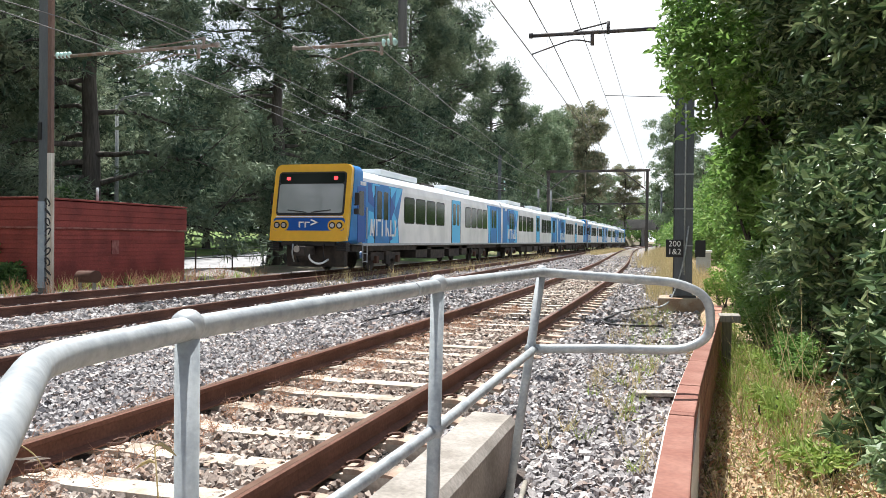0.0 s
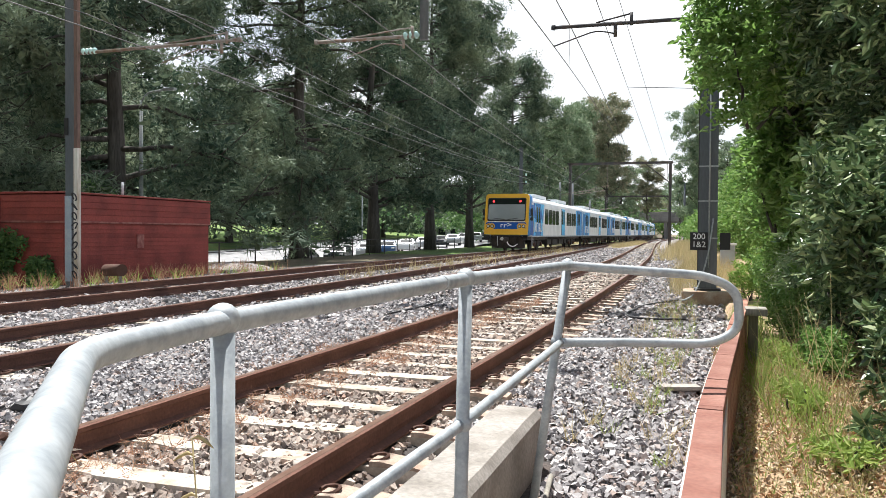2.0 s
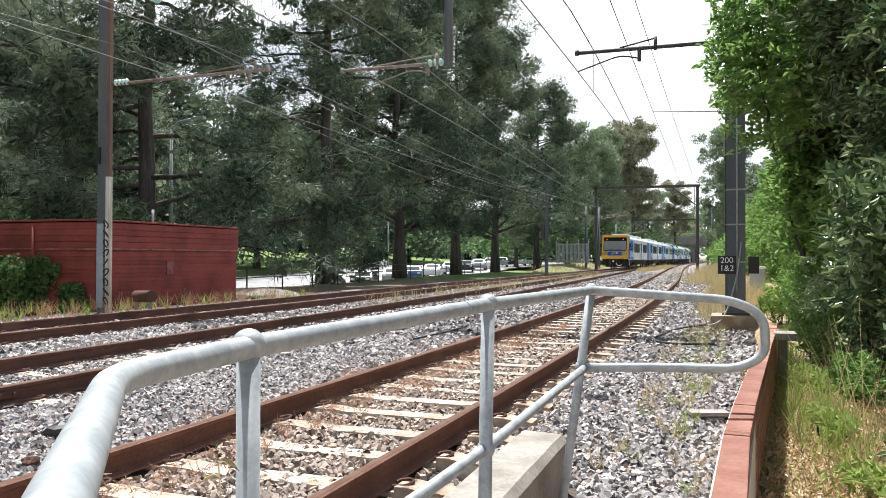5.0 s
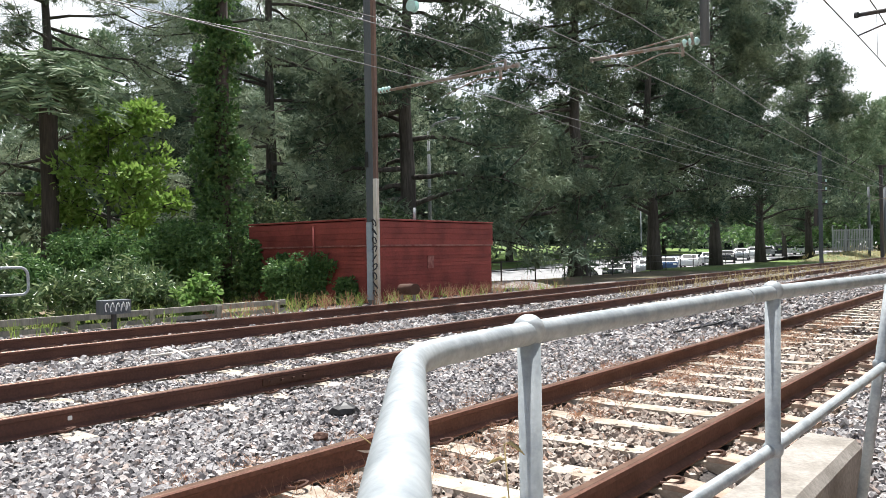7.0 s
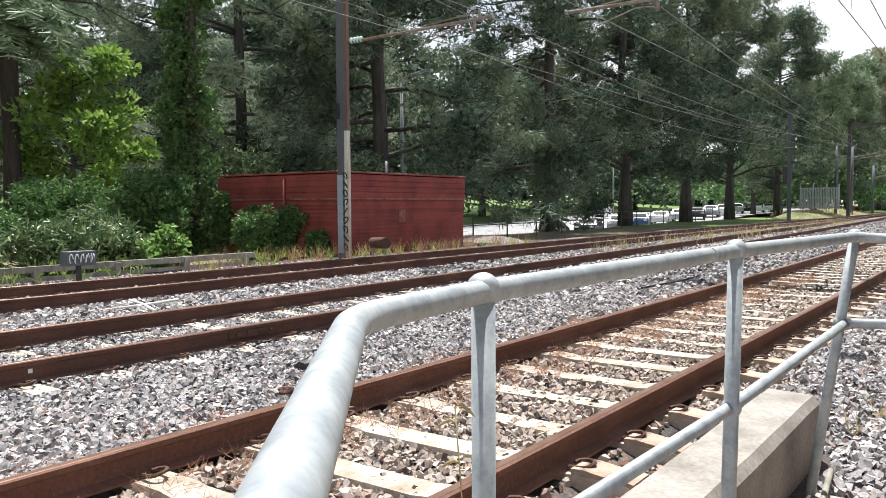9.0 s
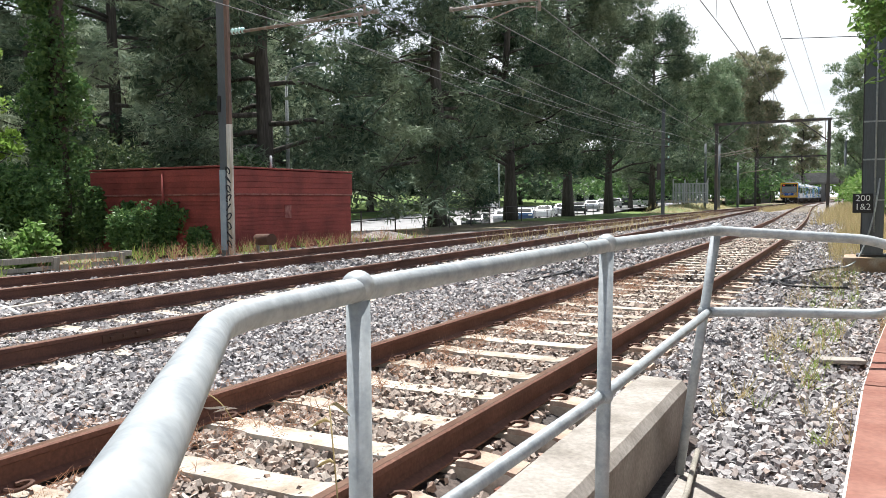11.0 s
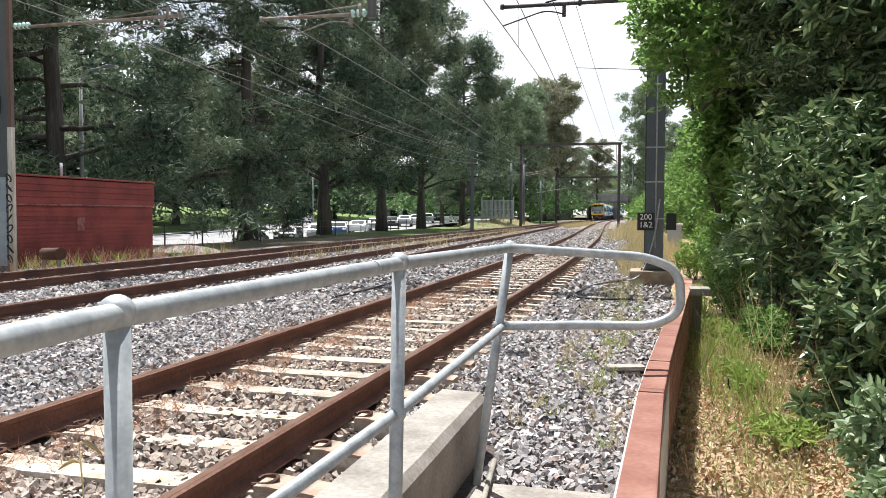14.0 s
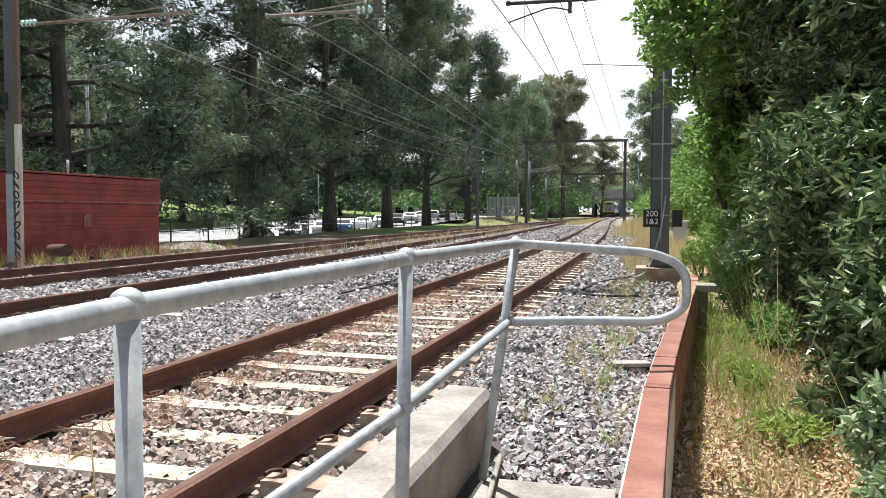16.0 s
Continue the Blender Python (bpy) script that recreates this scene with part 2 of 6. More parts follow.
    train_blue=material("train_blue", (0.015, 0.2, 0.56), 0.42, spec=0.25, spots=(0.012, 0.16, 0.42), scale=1.2),
    train_sky=material("train_sky_blue", (0.09, 0.5, 0.85), 0.42, spec=0.25, grain=0.03),
    train_navy=material("train_navy", (0.012, 0.09, 0.36), 0.42, spec=0.25, grain=0.04),
    train_yellow=material("train_yellow", (0.78, 0.44, 0.03), 0.35, grain=0.05, grain_scale=5),
    train_glass=material("train_glass", (0.012, 0.018, 0.014), 0.1, spec=0.12),
    # grey base paints the reflections and lit cab seen in the glass
    windscreen=material("windscreen", (0.24, 0.27, 0.27), 0.08, spec=1.0, spots=(0.28, 0.31, 0.31), scale=0.7),
    silver=material("bright_metal", (0.6, 0.6, 0.6), 0.3, metal=0.9),
    tail=glow("tail_light", (1.0, 0.05, 0.06), 1.3),
    brown_block=material("stained_footing", (0.3, 0.2, 0.13), 0.9, spots=(0.42, 0.36, 0.28), scale=4, grain=0.2, bump=0.006),
    bridge=material("bridge_concrete", (0.2, 0.2, 0.2), 0.9, spots=(0.14, 0.14, 0.14), scale=0.5, grain=0.1, grain_scale=4),
    bldg=material("building_render", (0.5, 0.5, 0.5), 0.8, spots=(0.42, 0.42, 0.42), scale=0.3, grain=0.06, grain_scale=3),
    glass=material("window_glass", (0.02, 0.026, 0.03), 0.08, spec=0.3),
    car_white=material("car_white", (0.72, 0.73, 0.74), 0.25, grain=0.02),
    car_silver=material("car_silver", (0.4, 0.42, 0.44), 0.3, metal=0.6, grain=0.02),
    car_dark=material("car_dark", (0.03, 0.034, 0.04), 0.25, grain=0.02),
    car_red=material("car_red", (0.35, 0.03, 0.03), 0.3, grain=0.02),
    car_blue=material("car_blue", (0.04, 0.09, 0.2), 0.3, grain=0.02),
    sign_black=material("sign_black", (0.014, 0.014, 0.016), 0.55, grain=0.1),
    cabinet=material("grey_cabinet_paint", (0.45, 0.48, 0.5), 0.6, grain=0.06, spots=(0.4, 0.42, 0.43), scale=3),
    graffiti=material("black_spray_paint", (0.03, 0.03, 0.035), 0.6, grain=0.1),
    mesh_fence=material("fence_steel", (0.42, 0.45, 0.46), 0.6, metal=0.4, grain=0.1),
    bank=material("sandy_bank", (0.13, 0.16, 0.055), 0.95, spots=(0.3, 0.24, 0.14), scale=0.3, grain=0.3, grain_scale=8, bump=0.05, bump_scale=6),
    bottle=material("green_bottle_glass", (0.02, 0.16, 0.06), 0.06, spec=0.8),
    timber=material("weathered_timber", (0.3, 0.28, 0.24), 0.9, spots=(0.2, 0.19, 0.16), scale=5, grain=0.25, streaks=True, piece=0.1),
)


# ---- building tools ----
def raw(name, verts, loops, sizes, mat, parent=None, label="", smooth=False):
    """One mesh object from arrays: points, the corners' indices and the number of corners of each face."""
    me = bpy.data.meshes.new(name)
    verts, loops, sizes = np.asarray(verts, np.float32), np.asarray(loops, np.int32).ravel(), np.asarray(sizes, np.int32)
    me.vertices.add(len(verts))
    me.vertices.foreach_set("co", verts.ravel())
    me.loops.add(len(loops))
    me.loops.foreach_set("vertex_index", loops)
    me.polygons.add(len(sizes))
    me.polygons.foreach_set("loop_start", np.concatenate([[0], np.cumsum(sizes)[:-1]]).astype(np.int32))
    me.update(calc_edges=True)
    me.polygons.foreach_set("use_smooth", (sizes <= 4) & bool(smooth))
    me.validate()
    me.materials.append(mat)
    ob = new(name, me)
    if parent:
        ob.parent = parent
    if label:
        ob["label"] = label
    return ob


def part(name, bm, mat, parent=None, label="", smooth=False):
    """Links a bmesh as one mesh object, under a thing or a part if one is given."""
    me = bpy.data.meshes.new(name)
    bm.normal_update()
    bm.to_mesh(me)
    bm.free()
    me.materials.append(mat)
    if smooth:
        for p in me.polygons:
            p.use_smooth = True
    ob = new(name, me)
    if parent:
        ob.parent = parent
    if label:
        ob["label"] = label
    return ob


def thing(name, m, label, category, group="", kind=""):
    """An empty at a thing's base, which its parts hang on."""
    ob = new(name)
    ob.matrix_basis = m
    ob.empty_display_size = 0.1
    return tagged(ob, label, category, group, kind)


def box(bm, c, s, bevel=0.0, turn=None):
    """Adds a box with centre c, size s and bevelled edges."""
    r = bmesh.ops.create_cube(bm, size=1.0)
    vs = r["verts"]
    for v in vs:
        v.co = Vector((v.co.x * s[0], v.co.y * s[1], v.co.z * s[2]))
        if turn:
            v.co = turn @ v.co
        v.co += Vector(c)
    if bevel:
        es = list({e for v in vs for e in v.link_edges})
        bmesh.ops.bevel(bm, geom=es, offset=bevel, segments=2, affect="EDGES", profile=0.6)
    return bm


def boxed(name, c, s, mat, parent=None, label="", bevel=0.0, turn=None):
    return part(name, box(bmesh.new(), c, s, bevel, turn), mat, parent, label)


def prism(outline, y0, y1, axis="y", bevel=0.0):
    """A bmesh of an outline of (a, b) pairs drawn out along one axis."""
    bm = bmesh.new()
    put = {"y": lambda a, b, c: (a, c, b), "x": lambda a, b, c: (c, a, b), "z": lambda a, b, c: (a, b, c)}[axis]
    lo = [bm.verts.new(put(a, b, y0)) for a, b in outline]
    hi = [bm.verts.new(put(a, b, y1)) for a, b in outline]
    n = len(outline)
    bm.faces.new(lo)
    bm.faces.new(hi[::-1])
    for i in range(n):
        bm.faces.new((lo[i], hi[i], hi[(i + 1) % n], lo[(i + 1) % n]))
    bmesh.ops.recalc_face_normals(bm, faces=bm.faces)
    if bevel:
        bmesh.ops.bevel(bm, geom=list(bm.edges), offset=bevel, segments=1, affect="EDGES")
    return bm


def tube_arrays(points, radii, seg=10, caps=True):
    """Points, corners and sizes of a round tube along a line of points, with a radius at each point."""
    p = np.asarray(points, float)
    r = np.full(len(p), radii, float) if np.isscalar(radii) else np.asarray(radii, float)
    t = np.gradient(p, axis=0)
    t /= np.linalg.norm(t, axis=1, keepdims=True) + 1e-12
    up = np.array([0, 0, 1.0]) if abs(t[0][2]) < 0.9 else np.array([1.0, 0, 0])
    u = np.cross(t[0], up)
    u /= np.linalg.norm(u)
    a = np.arange(seg) * 2 * np.pi / seg
    vs = []
    for k in range(len(p)):
        u = u - t[k] * (u @ t[k])
        u /= np.linalg.norm(u)
        w = np.cross(t[k], u)
        vs.append(p[k] + r[k] * (np.cos(a)[:, None] * u + np.sin(a)[:, None] * w))
    vs = np.concatenate(vs)
    k, j = np.meshgrid(np.arange(len(p) - 1), np.arange(seg), indexing="ij")
    q = np.stack([k * seg + j, k * seg + (j + 1) % seg, (k + 1) * seg + (j + 1) % seg, (k + 1) * seg + j], -1).reshape(-1, 4)
    loops, sizes = list(q.ravel()), [4] * len(q)
    if caps:
        loops += list(range(seg))[::-1] + list(range((len(p) - 1) * seg, len(p) * seg))
        sizes += [seg, seg]
    return vs, loops, sizes


def tube(name, points, radii, mat, parent=None, label="", seg=10, smooth=True):
    return raw(name, *tube_arrays(points, radii, seg), mat, parent, label, smooth)


def tubes(name, lines, mat, parent=None, label="", seg=6):
    """Several tubes that are one part."""
    vs, ls, ss, off = [], [], [], 0
    for pts, r in lines:
        v, l, s = tube_arrays(pts, r, seg)
        vs.append(v)
        ls += [i + off for i in l]
        ss += s
        off += len(v)
    return raw(name, np.concatenate(vs), ls, ss, mat, parent, label, True)


def arc(points, r=0.06, n=6):
    """A line of points with its inner corners rounded."""
    p = [Vector(q) for q in points]
    out = [p[0]]
    for a, b, c in zip(p, p[1:], p[2:]):
        d, e = (a - b).normalized(), (c - b).normalized()
        k = min(r, (a - b).length * 0.49, (c - b).length * 0.49)
        for i in range(n + 1):
            s = i / n
            out.append((b + d * k) * (1 - s) ** 2 + b * 2 * s * (1 - s) + (b + e * k) * s * s)
    return [tuple(q) for q in out + [p[-1]]]


def frames_from(rng, n, spread=1.0, lean=(0, 0, 0)):
    """n random pairs of unit vectors at right angles."""
    a = rng.normal(size=(n, 3)) * (1, 1, spread) + lean
    a /= np.linalg.norm(a, axis=1, keepdims=True)
    b = np.cross(a, rng.normal(size=(n, 3)))
    b /= np.linalg.norm(b, axis=1, keepdims=True)
    return a, b


def leaf_arrays(rng, at, length, width, lean=(0, 0, 0), spread=0.6, fold=0.25, needle=False):
    """Leaves that start at the given places: pointed, folded along the rib; needles are plain slivers."""
    n = len(at)
    a, b = frames_from(rng, n, spread, lean)
    c = np.cross(a, b)
    L = (length * rng.uniform(0.65, 1.3, n))[:, None]
    W = (width * rng.uniform(0.7, 1.25, n))[:, None]
    if needle:
        v = np.stack([at - b * W / 2, at + b * W / 2, at + a * L + b * W * 0.15, at + a * L - b * W * 0.15], 1)
        q = np.arange(n * 4).reshape(-1, 4)
        return v.reshape(-1, 3), q.ravel(), np.full(n, 4)
    tip = at + a * L - c * L * 0.14
    v = np.stack([at, at + a * L * 0.3 + b * W / 2 + c * W * fold, at + a * L * 0.68 + b * W * 0.42 + c * (W * fold * 0.7 - L * 0.04), tip,
                  at + a * L * 0.68 - b * W * 0.42 + c * (W * fold * 0.7 - L * 0.04), at + a * L * 0.3 - b * W / 2 + c * W * fold], 1)
    o = np.arange(n)[:, None] * 6
    q = np.concatenate([o + [0, 1, 2, 3], o + [0, 3, 4, 5]], 1)
    return v.reshape(-1, 3), q.ravel(), np.full(n * 2, 4)


def joined(sets):
    vs, ls, ss, off = [], [], [], 0
    for v, l, s in sets:
        vs.append(np.asarray(v))
        ls.append(np.asarray(l) + off)
        ss.append(np.asarray(s))
        off += len(v)
    return np.concatenate(vs), np.concatenate(ls), np.concatenate(ss)


def grid_sheet(name, xs, ys, height, mat):
    """A sheet over a grid of x and y, with a height function of arrays."""
    X, Y = np.meshgrid(xs, ys, indexing="ij")
    v = np.stack([X, Y, height(X, Y)], -1).reshape(-1, 3)
    nx, ny = len(xs), len(ys)
    i, j = np.meshgrid(np.arange(nx - 1), np.arange(ny - 1), indexing="ij")
    q = np.stack([i * ny + j, (i + 1) * ny + j, (i + 1) * ny + j + 1, i * ny + j + 1], -1).reshape(-1, 4)
    return raw(name, v, q.ravel(), np.full(len(q), 4), mat, smooth=True)


def ripple(X, Y, s, seed=0):
    """A smooth random relief of about unit height and wave length s."""
    r = np.random.RandomState(seed)
    z = 0
    for _ in range(9):
        a, k, p = r.uniform(0, 6.28), r.uniform(0.6, 1.6) * 6.28 / s, r.uniform(0, 6.28)
        z = z + np.sin(k * (np.cos(a) * X + np.sin(a) * Y) + p)
    return z / 5


def lettered(name, text, size, m, mat, parent=None, depth=0.002):
    """Raised letters as a mesh, in the built-in font, centred at m and facing its +z."""
    cu = bpy.data.curves.new(name, "FONT")
    cu.body, cu.size, cu.extrude, cu.align_x, cu.align_y = text, size, depth, "CENTER", "CENTER"
    tmp = new(name, cu)
    bpy.context.view_layer.update()
    me = bpy.data.meshes.new_from_object(tmp.evaluated_get(bpy.context.evaluated_depsgraph_get()))
    bpy.data.objects.remove(tmp)
    bpy.data.curves.remove(cu)
    me.materials.clear()
    me.materials.append(mat)
    ob = new(name, me)
    ob.matrix_basis = m
    if parent:
        ob.parent = parent
    return ob

# ---- the ground and the line ----
RAIL = 0.17          # top of the rails; the sleepers' tops lie at 0
GAUGE = 1.67         # between the middles of the rail heads
SPACING = 0.685      # from sleeper to sleeper
_ys = np.arange(-40.0, 420.0, 0.5)


def centreline(knots):
    x = np.interp(_ys, [k[0] for k in knots], [k[1] for k in knots])
    pad = np.pad(x, 24, mode="edge")
    return np.convolve(pad, np.hanning(49) / np.hanning(49).sum(), mode="valid")


LINES = dict(
    near=centreline([(-40, -2.67), (16, -2.67), (30, -2.92), (45, -3.43), (75, -4.92), (98, -6.0), (150, -7.9), (200, -8.0), (420, -8.0)]),
    middle=centreline([(-40, -6.95), (6, -7.0), (18, -7.45), (30, -8.0), (50, -8.75), (72, -9.7), (95, -10.9), (118, -11.85), (420, -11.85)]),
    far=centreline([(-40, -11.4), (14, -11.45), (32, -11.85), (420, -11.85)]),
)


def cx(line, y):
    return np.interp(y, _ys, LINES[line])


ground = grid_sheet("ground", np.concatenate([[-3000, -800, -300, -150, -80], np.arange(-50, 20, 2.5), [30, 80, 300, 3000]]),
                    np.concatenate([[-2000, -300, -60], np.arange(-20, 140, 4.0), [180, 240, 300, 500, 1200, 4000]]),
                    lambda X, Y: -0.22 - 1.5 * np.clip((-23.6 - X) / 2.2, 0, 1) * np.clip((Y - 34) / 8, 0, 1) * np.clip((300 - Y) / 60, 0, 1) + 0.03 * ripple(X, Y, 9, 1) * (abs(X) < 60), M["soil"])
tagged(ground, "dry brown soil with sparse weeds beside the railway line", "ground", kind="structure")


def bed_height(X, Y):
    shoulder = np.clip((X + 15.0) / 1.2, 0, 1)
    z = -0.2 + 0.155 * shoulder
    for k in ("near", "middle", "far"):
        c = cx(k, Y)
        z = np.maximum(z, -0.045 + 0.03 * np.clip(1 - np.abs(np.abs(X - c) - 1.9) / 0.9, 0, 1) * shoulder)
    z = z - 0.075 * ((X > -1.72) & (X < -1.02) & (Y < 5.2))
    return z + 0.012 * ripple(X, Y, 0.7, 3)


# near part of the bed, coloured as shaded gaps; the far part is lighter
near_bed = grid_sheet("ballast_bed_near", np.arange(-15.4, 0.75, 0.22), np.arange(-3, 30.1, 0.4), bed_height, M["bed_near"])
tagged(near_bed, "ballast bed coloured dark as the shade between the loose stones", "ballast bed", kind="structure")
bed = grid_sheet("ballast_bed", np.arange(-15.4, 0.75, 0.22), np.arange(29.8, 420, 2.0), bed_height, M["bed"])
tagged(bed, "grey and reddish crushed stone ballast bed under three tracks", "ballast bed", kind="structure")


def scatter_stones(name, n, x0, x1, y0, y1, size, rng, keep, mat="ballast", label="loose crushed grey, white and reddish ballast stones", squash=0.62):
    """Crushed stones: five-sided chips with a tilted top, each turned its own way."""
    x, y = rng.uniform(x0, x1, n), y0 + (y1 - y0) * rng.uniform(0, 1, n) ** 1.35
    ok = keep(x, y)
    x, y = x[ok], y[ok]
    n = len(x)
    ang = np.arange(5) * 2 * np.pi / 5 + rng.normal(0, 0.22, (n, 5))
    rad = rng.uniform(0.75, 1.2, (n, 5))
    foot = np.stack([rad * np.cos(ang), rad * np.sin(ang), np.full((n, 5), -1.0)], -1)
    top = foot * rng.uniform(0.55, 0.92, (n, 1, 1)) + rng.normal(0, 0.07, (n, 5, 3))
    top[..., 2] = 1.0 + top[..., 0] * rng.normal(0, 0.45, (n, 1)) + top[..., 1] * rng.normal(0, 0.45, (n, 1))
    v = np.concatenate([foot, top], 1)
    v *= (size * rng.uniform(0.45, 1.3, (n, 1)) * np.array([1.3, 0.95, squash]))[:, None, :]
    q = rng.normal(size=(n, 4)) * (1, 0.48, 0.48, 1)
    q /= np.linalg.norm(q, axis=1, keepdims=True)
    w, i, j, k = q.T
    R = np.stack([1 - 2 * (j * j + k * k), 2 * (i * j - k * w), 2 * (i * k + j * w), 2 * (i * j + k * w), 1 - 2 * (i * i + k * k), 2 * (j * k - i * w),
                  2 * (i * k - j * w), 2 * (j * k + i * w), 1 - 2 * (i * i + j * j)], 1).reshape(n, 3, 3)
    v = np.einsum("nab,nvb->nva", R, v)
    z = bed_height(x, y) + rng.uniform(-0.3, 0.7, n) * size
    v += np.stack([x, y, z], 1)[:, None, :]
    side = np.array([(k, (k + 1) % 5, 5 + (k + 1) % 5, 5 + k) for k in range(5)])
    o = np.arange(n)[:, None] * 10
    q = np.concatenate([o + side.ravel(), o + np.arange(5, 10)], 1)
    ob = raw(name, v.reshape(-1, 3), q.ravel(), np.tile([4, 4, 4, 4, 4, 5], n), M[mat])
    return tagged(ob, label, "ballast", kind="stuff")


def clear_of_rails(x, y):
    ok = np.ones(len(x), bool)
    for k in ("near", "middle", "far"):
        d = np.abs(np.abs(x - cx(k, y)) - GAUGE / 2)
        ok &= d > 0.08
    s = np.abs((y + 0.1) % SPACING - SPACING / 2)
    on_sleeper = (np.abs(x - cx("near", y)) < 1.3) & (s < 0.115)
    ok &= ~(on_sleeper & (np.random.RandomState(5).uniform(size=len(x)) < 0.5 + 0.3 * ripple(x, y, 0.6, 12)))
    on_middle = (np.abs(x - cx("middle", y)) < 1.28) & (s < 0.11)
    ok &= ~(on_middle & (np.random.RandomState(6).uniform(size=len(x)) < 0.7))
    ok &= x < np.interp(y, [1.2, 4.25, 5.2, 9.6], [0.055, 0.155, 0.215, 0.53])
    ok &= ~((x > -0.7) & (y < 4.06))
    ok &= ~((x > -1.12) & (x < -0.7) & (y < 4.75))
    return ok


_rng = np.random.default_rng(11)
STAINED = "rust-stained brown ballast stones between the rails"
in_near = lambda x, y: np.abs(x - cx("near", y) - 0.1) < 1.12 + 0.22 * ripple(x, y, 0.5, 8)
scatter_stones("ballast_stones", 122000, -9.6, 0.4, 1.6, 13.0, 0.0245, _rng, lambda x, y: clear_of_rails(x, y) & ~in_near(x, y))
scatter_stones("ballast_stones", 30000, -4.1, -1.2, 1.6, 13.0, 0.0245, _rng, lambda x, y: clear_of_rails(x, y) & in_near(x, y), "ballast_rust", STAINED)
scatter_stones("ballast_stones", 41000, -14.3, 0.6, 10.0, 33.0, 0.04, _rng, lambda x, y: clear_of_rails(x, y) & ~in_near(x, y))
scatter_stones("ballast_stones", 9000, -4.4, -1.2, 10.0, 33.0, 0.036, _rng, lambda x, y: clear_of_rails(x, y) & in_near(x, y), "ballast_rust", STAINED)
scatter_stones("ballast_stones", 15000, -9.6, -1.1, -3.0, 1.6, 0.035, _rng, clear_of_rails)
scatter_stones("ballast_stones", 15000, -13.8, -1.0, 31.0, 75.0, 0.06, _rng, clear_of_rails)
scatter_stones("ballast_stones", 15000, -14.4, -9.0, 1.0, 14.0, 0.04, _rng, clear_of_rails)


def sweep(profile, line, offset, y0, y1, step):
    y = np.arange(y0, y1 + step / 2, step)
    x = cx(line, y) + offset
    dx = np.gradient(x, y)
    nrm = np.stack([np.ones_like(y), -dx], 1) / np.sqrt(1 + dx ** 2)[:, None]
    pr = np.asarray(profile)
    n, m = len(y), len(pr)
    v = np.zeros((n, m, 3))
    v[..., 0] = x[:, None] + nrm[:, :1] * pr[None, :, 0]
    v[..., 1] = y[:, None] + nrm[:, 1:] * pr[None, :, 0]
    v[..., 2] = pr[None, :, 1]
    i, j = np.meshgrid(np.arange(n - 1), np.arange(m), indexing="ij")
    q = np.stack([i * m + j, (i + 1) * m + j, (i + 1) * m + (j + 1) % m, i * m + (j + 1) % m], -1).reshape(-1, 4)
    return v.reshape(-1, 3), q.ravel(), np.full(len(q), 4)


_t = RAIL
RAIL_PROFILE = [(-0.07, 0.004), (0.07, 0.004), (0.07, 0.016), (0.016, 0.036), (0.009, 0.06), (0.009, _t - 0.052), (0.033, _t - 0.036), (0.036, _t - 0.008),
                (0.026, _t - 0.001), (-0.026, _t - 0.001), (-0.036, _t - 0.008), (-0.033, _t - 0.036), (-0.009, _t - 0.052), (-0.009, 0.06), (-0.016, 0.036), (-0.07, 0.016)]


def sleeper_mesh():
    """A prestressed concrete sleeper, dished between the rail seats."""
    out = [(-1.27, -0.2), (1.27, -0.2), (1.27, -0.02), (1.22, 0.0), (0.55, 0.0), (0.45, -0.012), (-0.45, -0.012), (-0.55, 0.0), (-1.22, 0.0), (-1.27, -0.02)]
    bm = prism(out, -0.115, 0.115, "y")
    for v in bm.verts:
        if v.co.z > -0.1:
            v.co.y *= 0.88
    me = bpy.data.meshes.new("sleeper")
    bm.to_mesh(me)
    bm.free()
    me.materials.append(M["sleeper"])
    return me


def clip_mesh():
    """A sprung steel rail clip: a bent rod over the rail's foot."""
    v, l, s = tube_arrays(arc([(0.02, -0.05, 0.02), (0.12, -0.055, 0.03), (0.15, 0.0, 0.05), (0.1, 0.05, 0.045), (0.03, 0.045, 0.03), (0.03, 0.0, 0.03)], 0.03, 3), 0.011, 6)
    ob = raw("rail_clip", v, l, s, M["clip"])
    me = ob.data
    bpy.data.objects.remove(ob)
    return me


def shoulder_mesh():
    """The stained raised end of a sleeper outside the rail."""
    bm = prism([(-0.17, 0.0), (0.17, -0.02), (0.165, 0.012), (0.1, 0.02), (0.0, 0.022), (-0.1, 0.034), (-0.17, 0.03)], -0.098, 0.098, "y")
    me = bpy.data.meshes.new("sleeper_shoulder")
    bm.to_mesh(me)
    bm.free()
    me.materials.append(M["sleeper_end"])
    return me


SLEEPER, CLIP, SHOULDER = sleeper_mesh(), clip_mesh(), shoulder_mesh()


def track(line, name, label, mat, y_from, y_to, pieces_to):
    root = tagged(new(name), label, "railway track", kind="structure")
    for off in (-GAUGE / 2, GAUGE / 2):
        raw("rail", *sweep(RAIL_PROFILE, line, off, -8, 400, 1.0), mat, root, "rusty brown steel rail")
        raw("rail_top", *sweep([(-0.025, _t - 0.002), (0.025, _t - 0.002), (0.02, _t + 0.002), (-0.02, _t + 0.002)], line, off, -8, 400, 1.0), M["railtop"], root)
    rest = []
    k0 = int(y_from / SPACING)
    y = k0 * SPACING + SPACING / 2 - 0.1
    i = 0
    r = random.Random(len(name) * 7 + len(line))
    while y < y_to:
        x = float(cx(line, y))
        yaw = math.degrees(math.atan2(float(cx(line, y + 1)) - float(cx(line, y - 1)), 2))
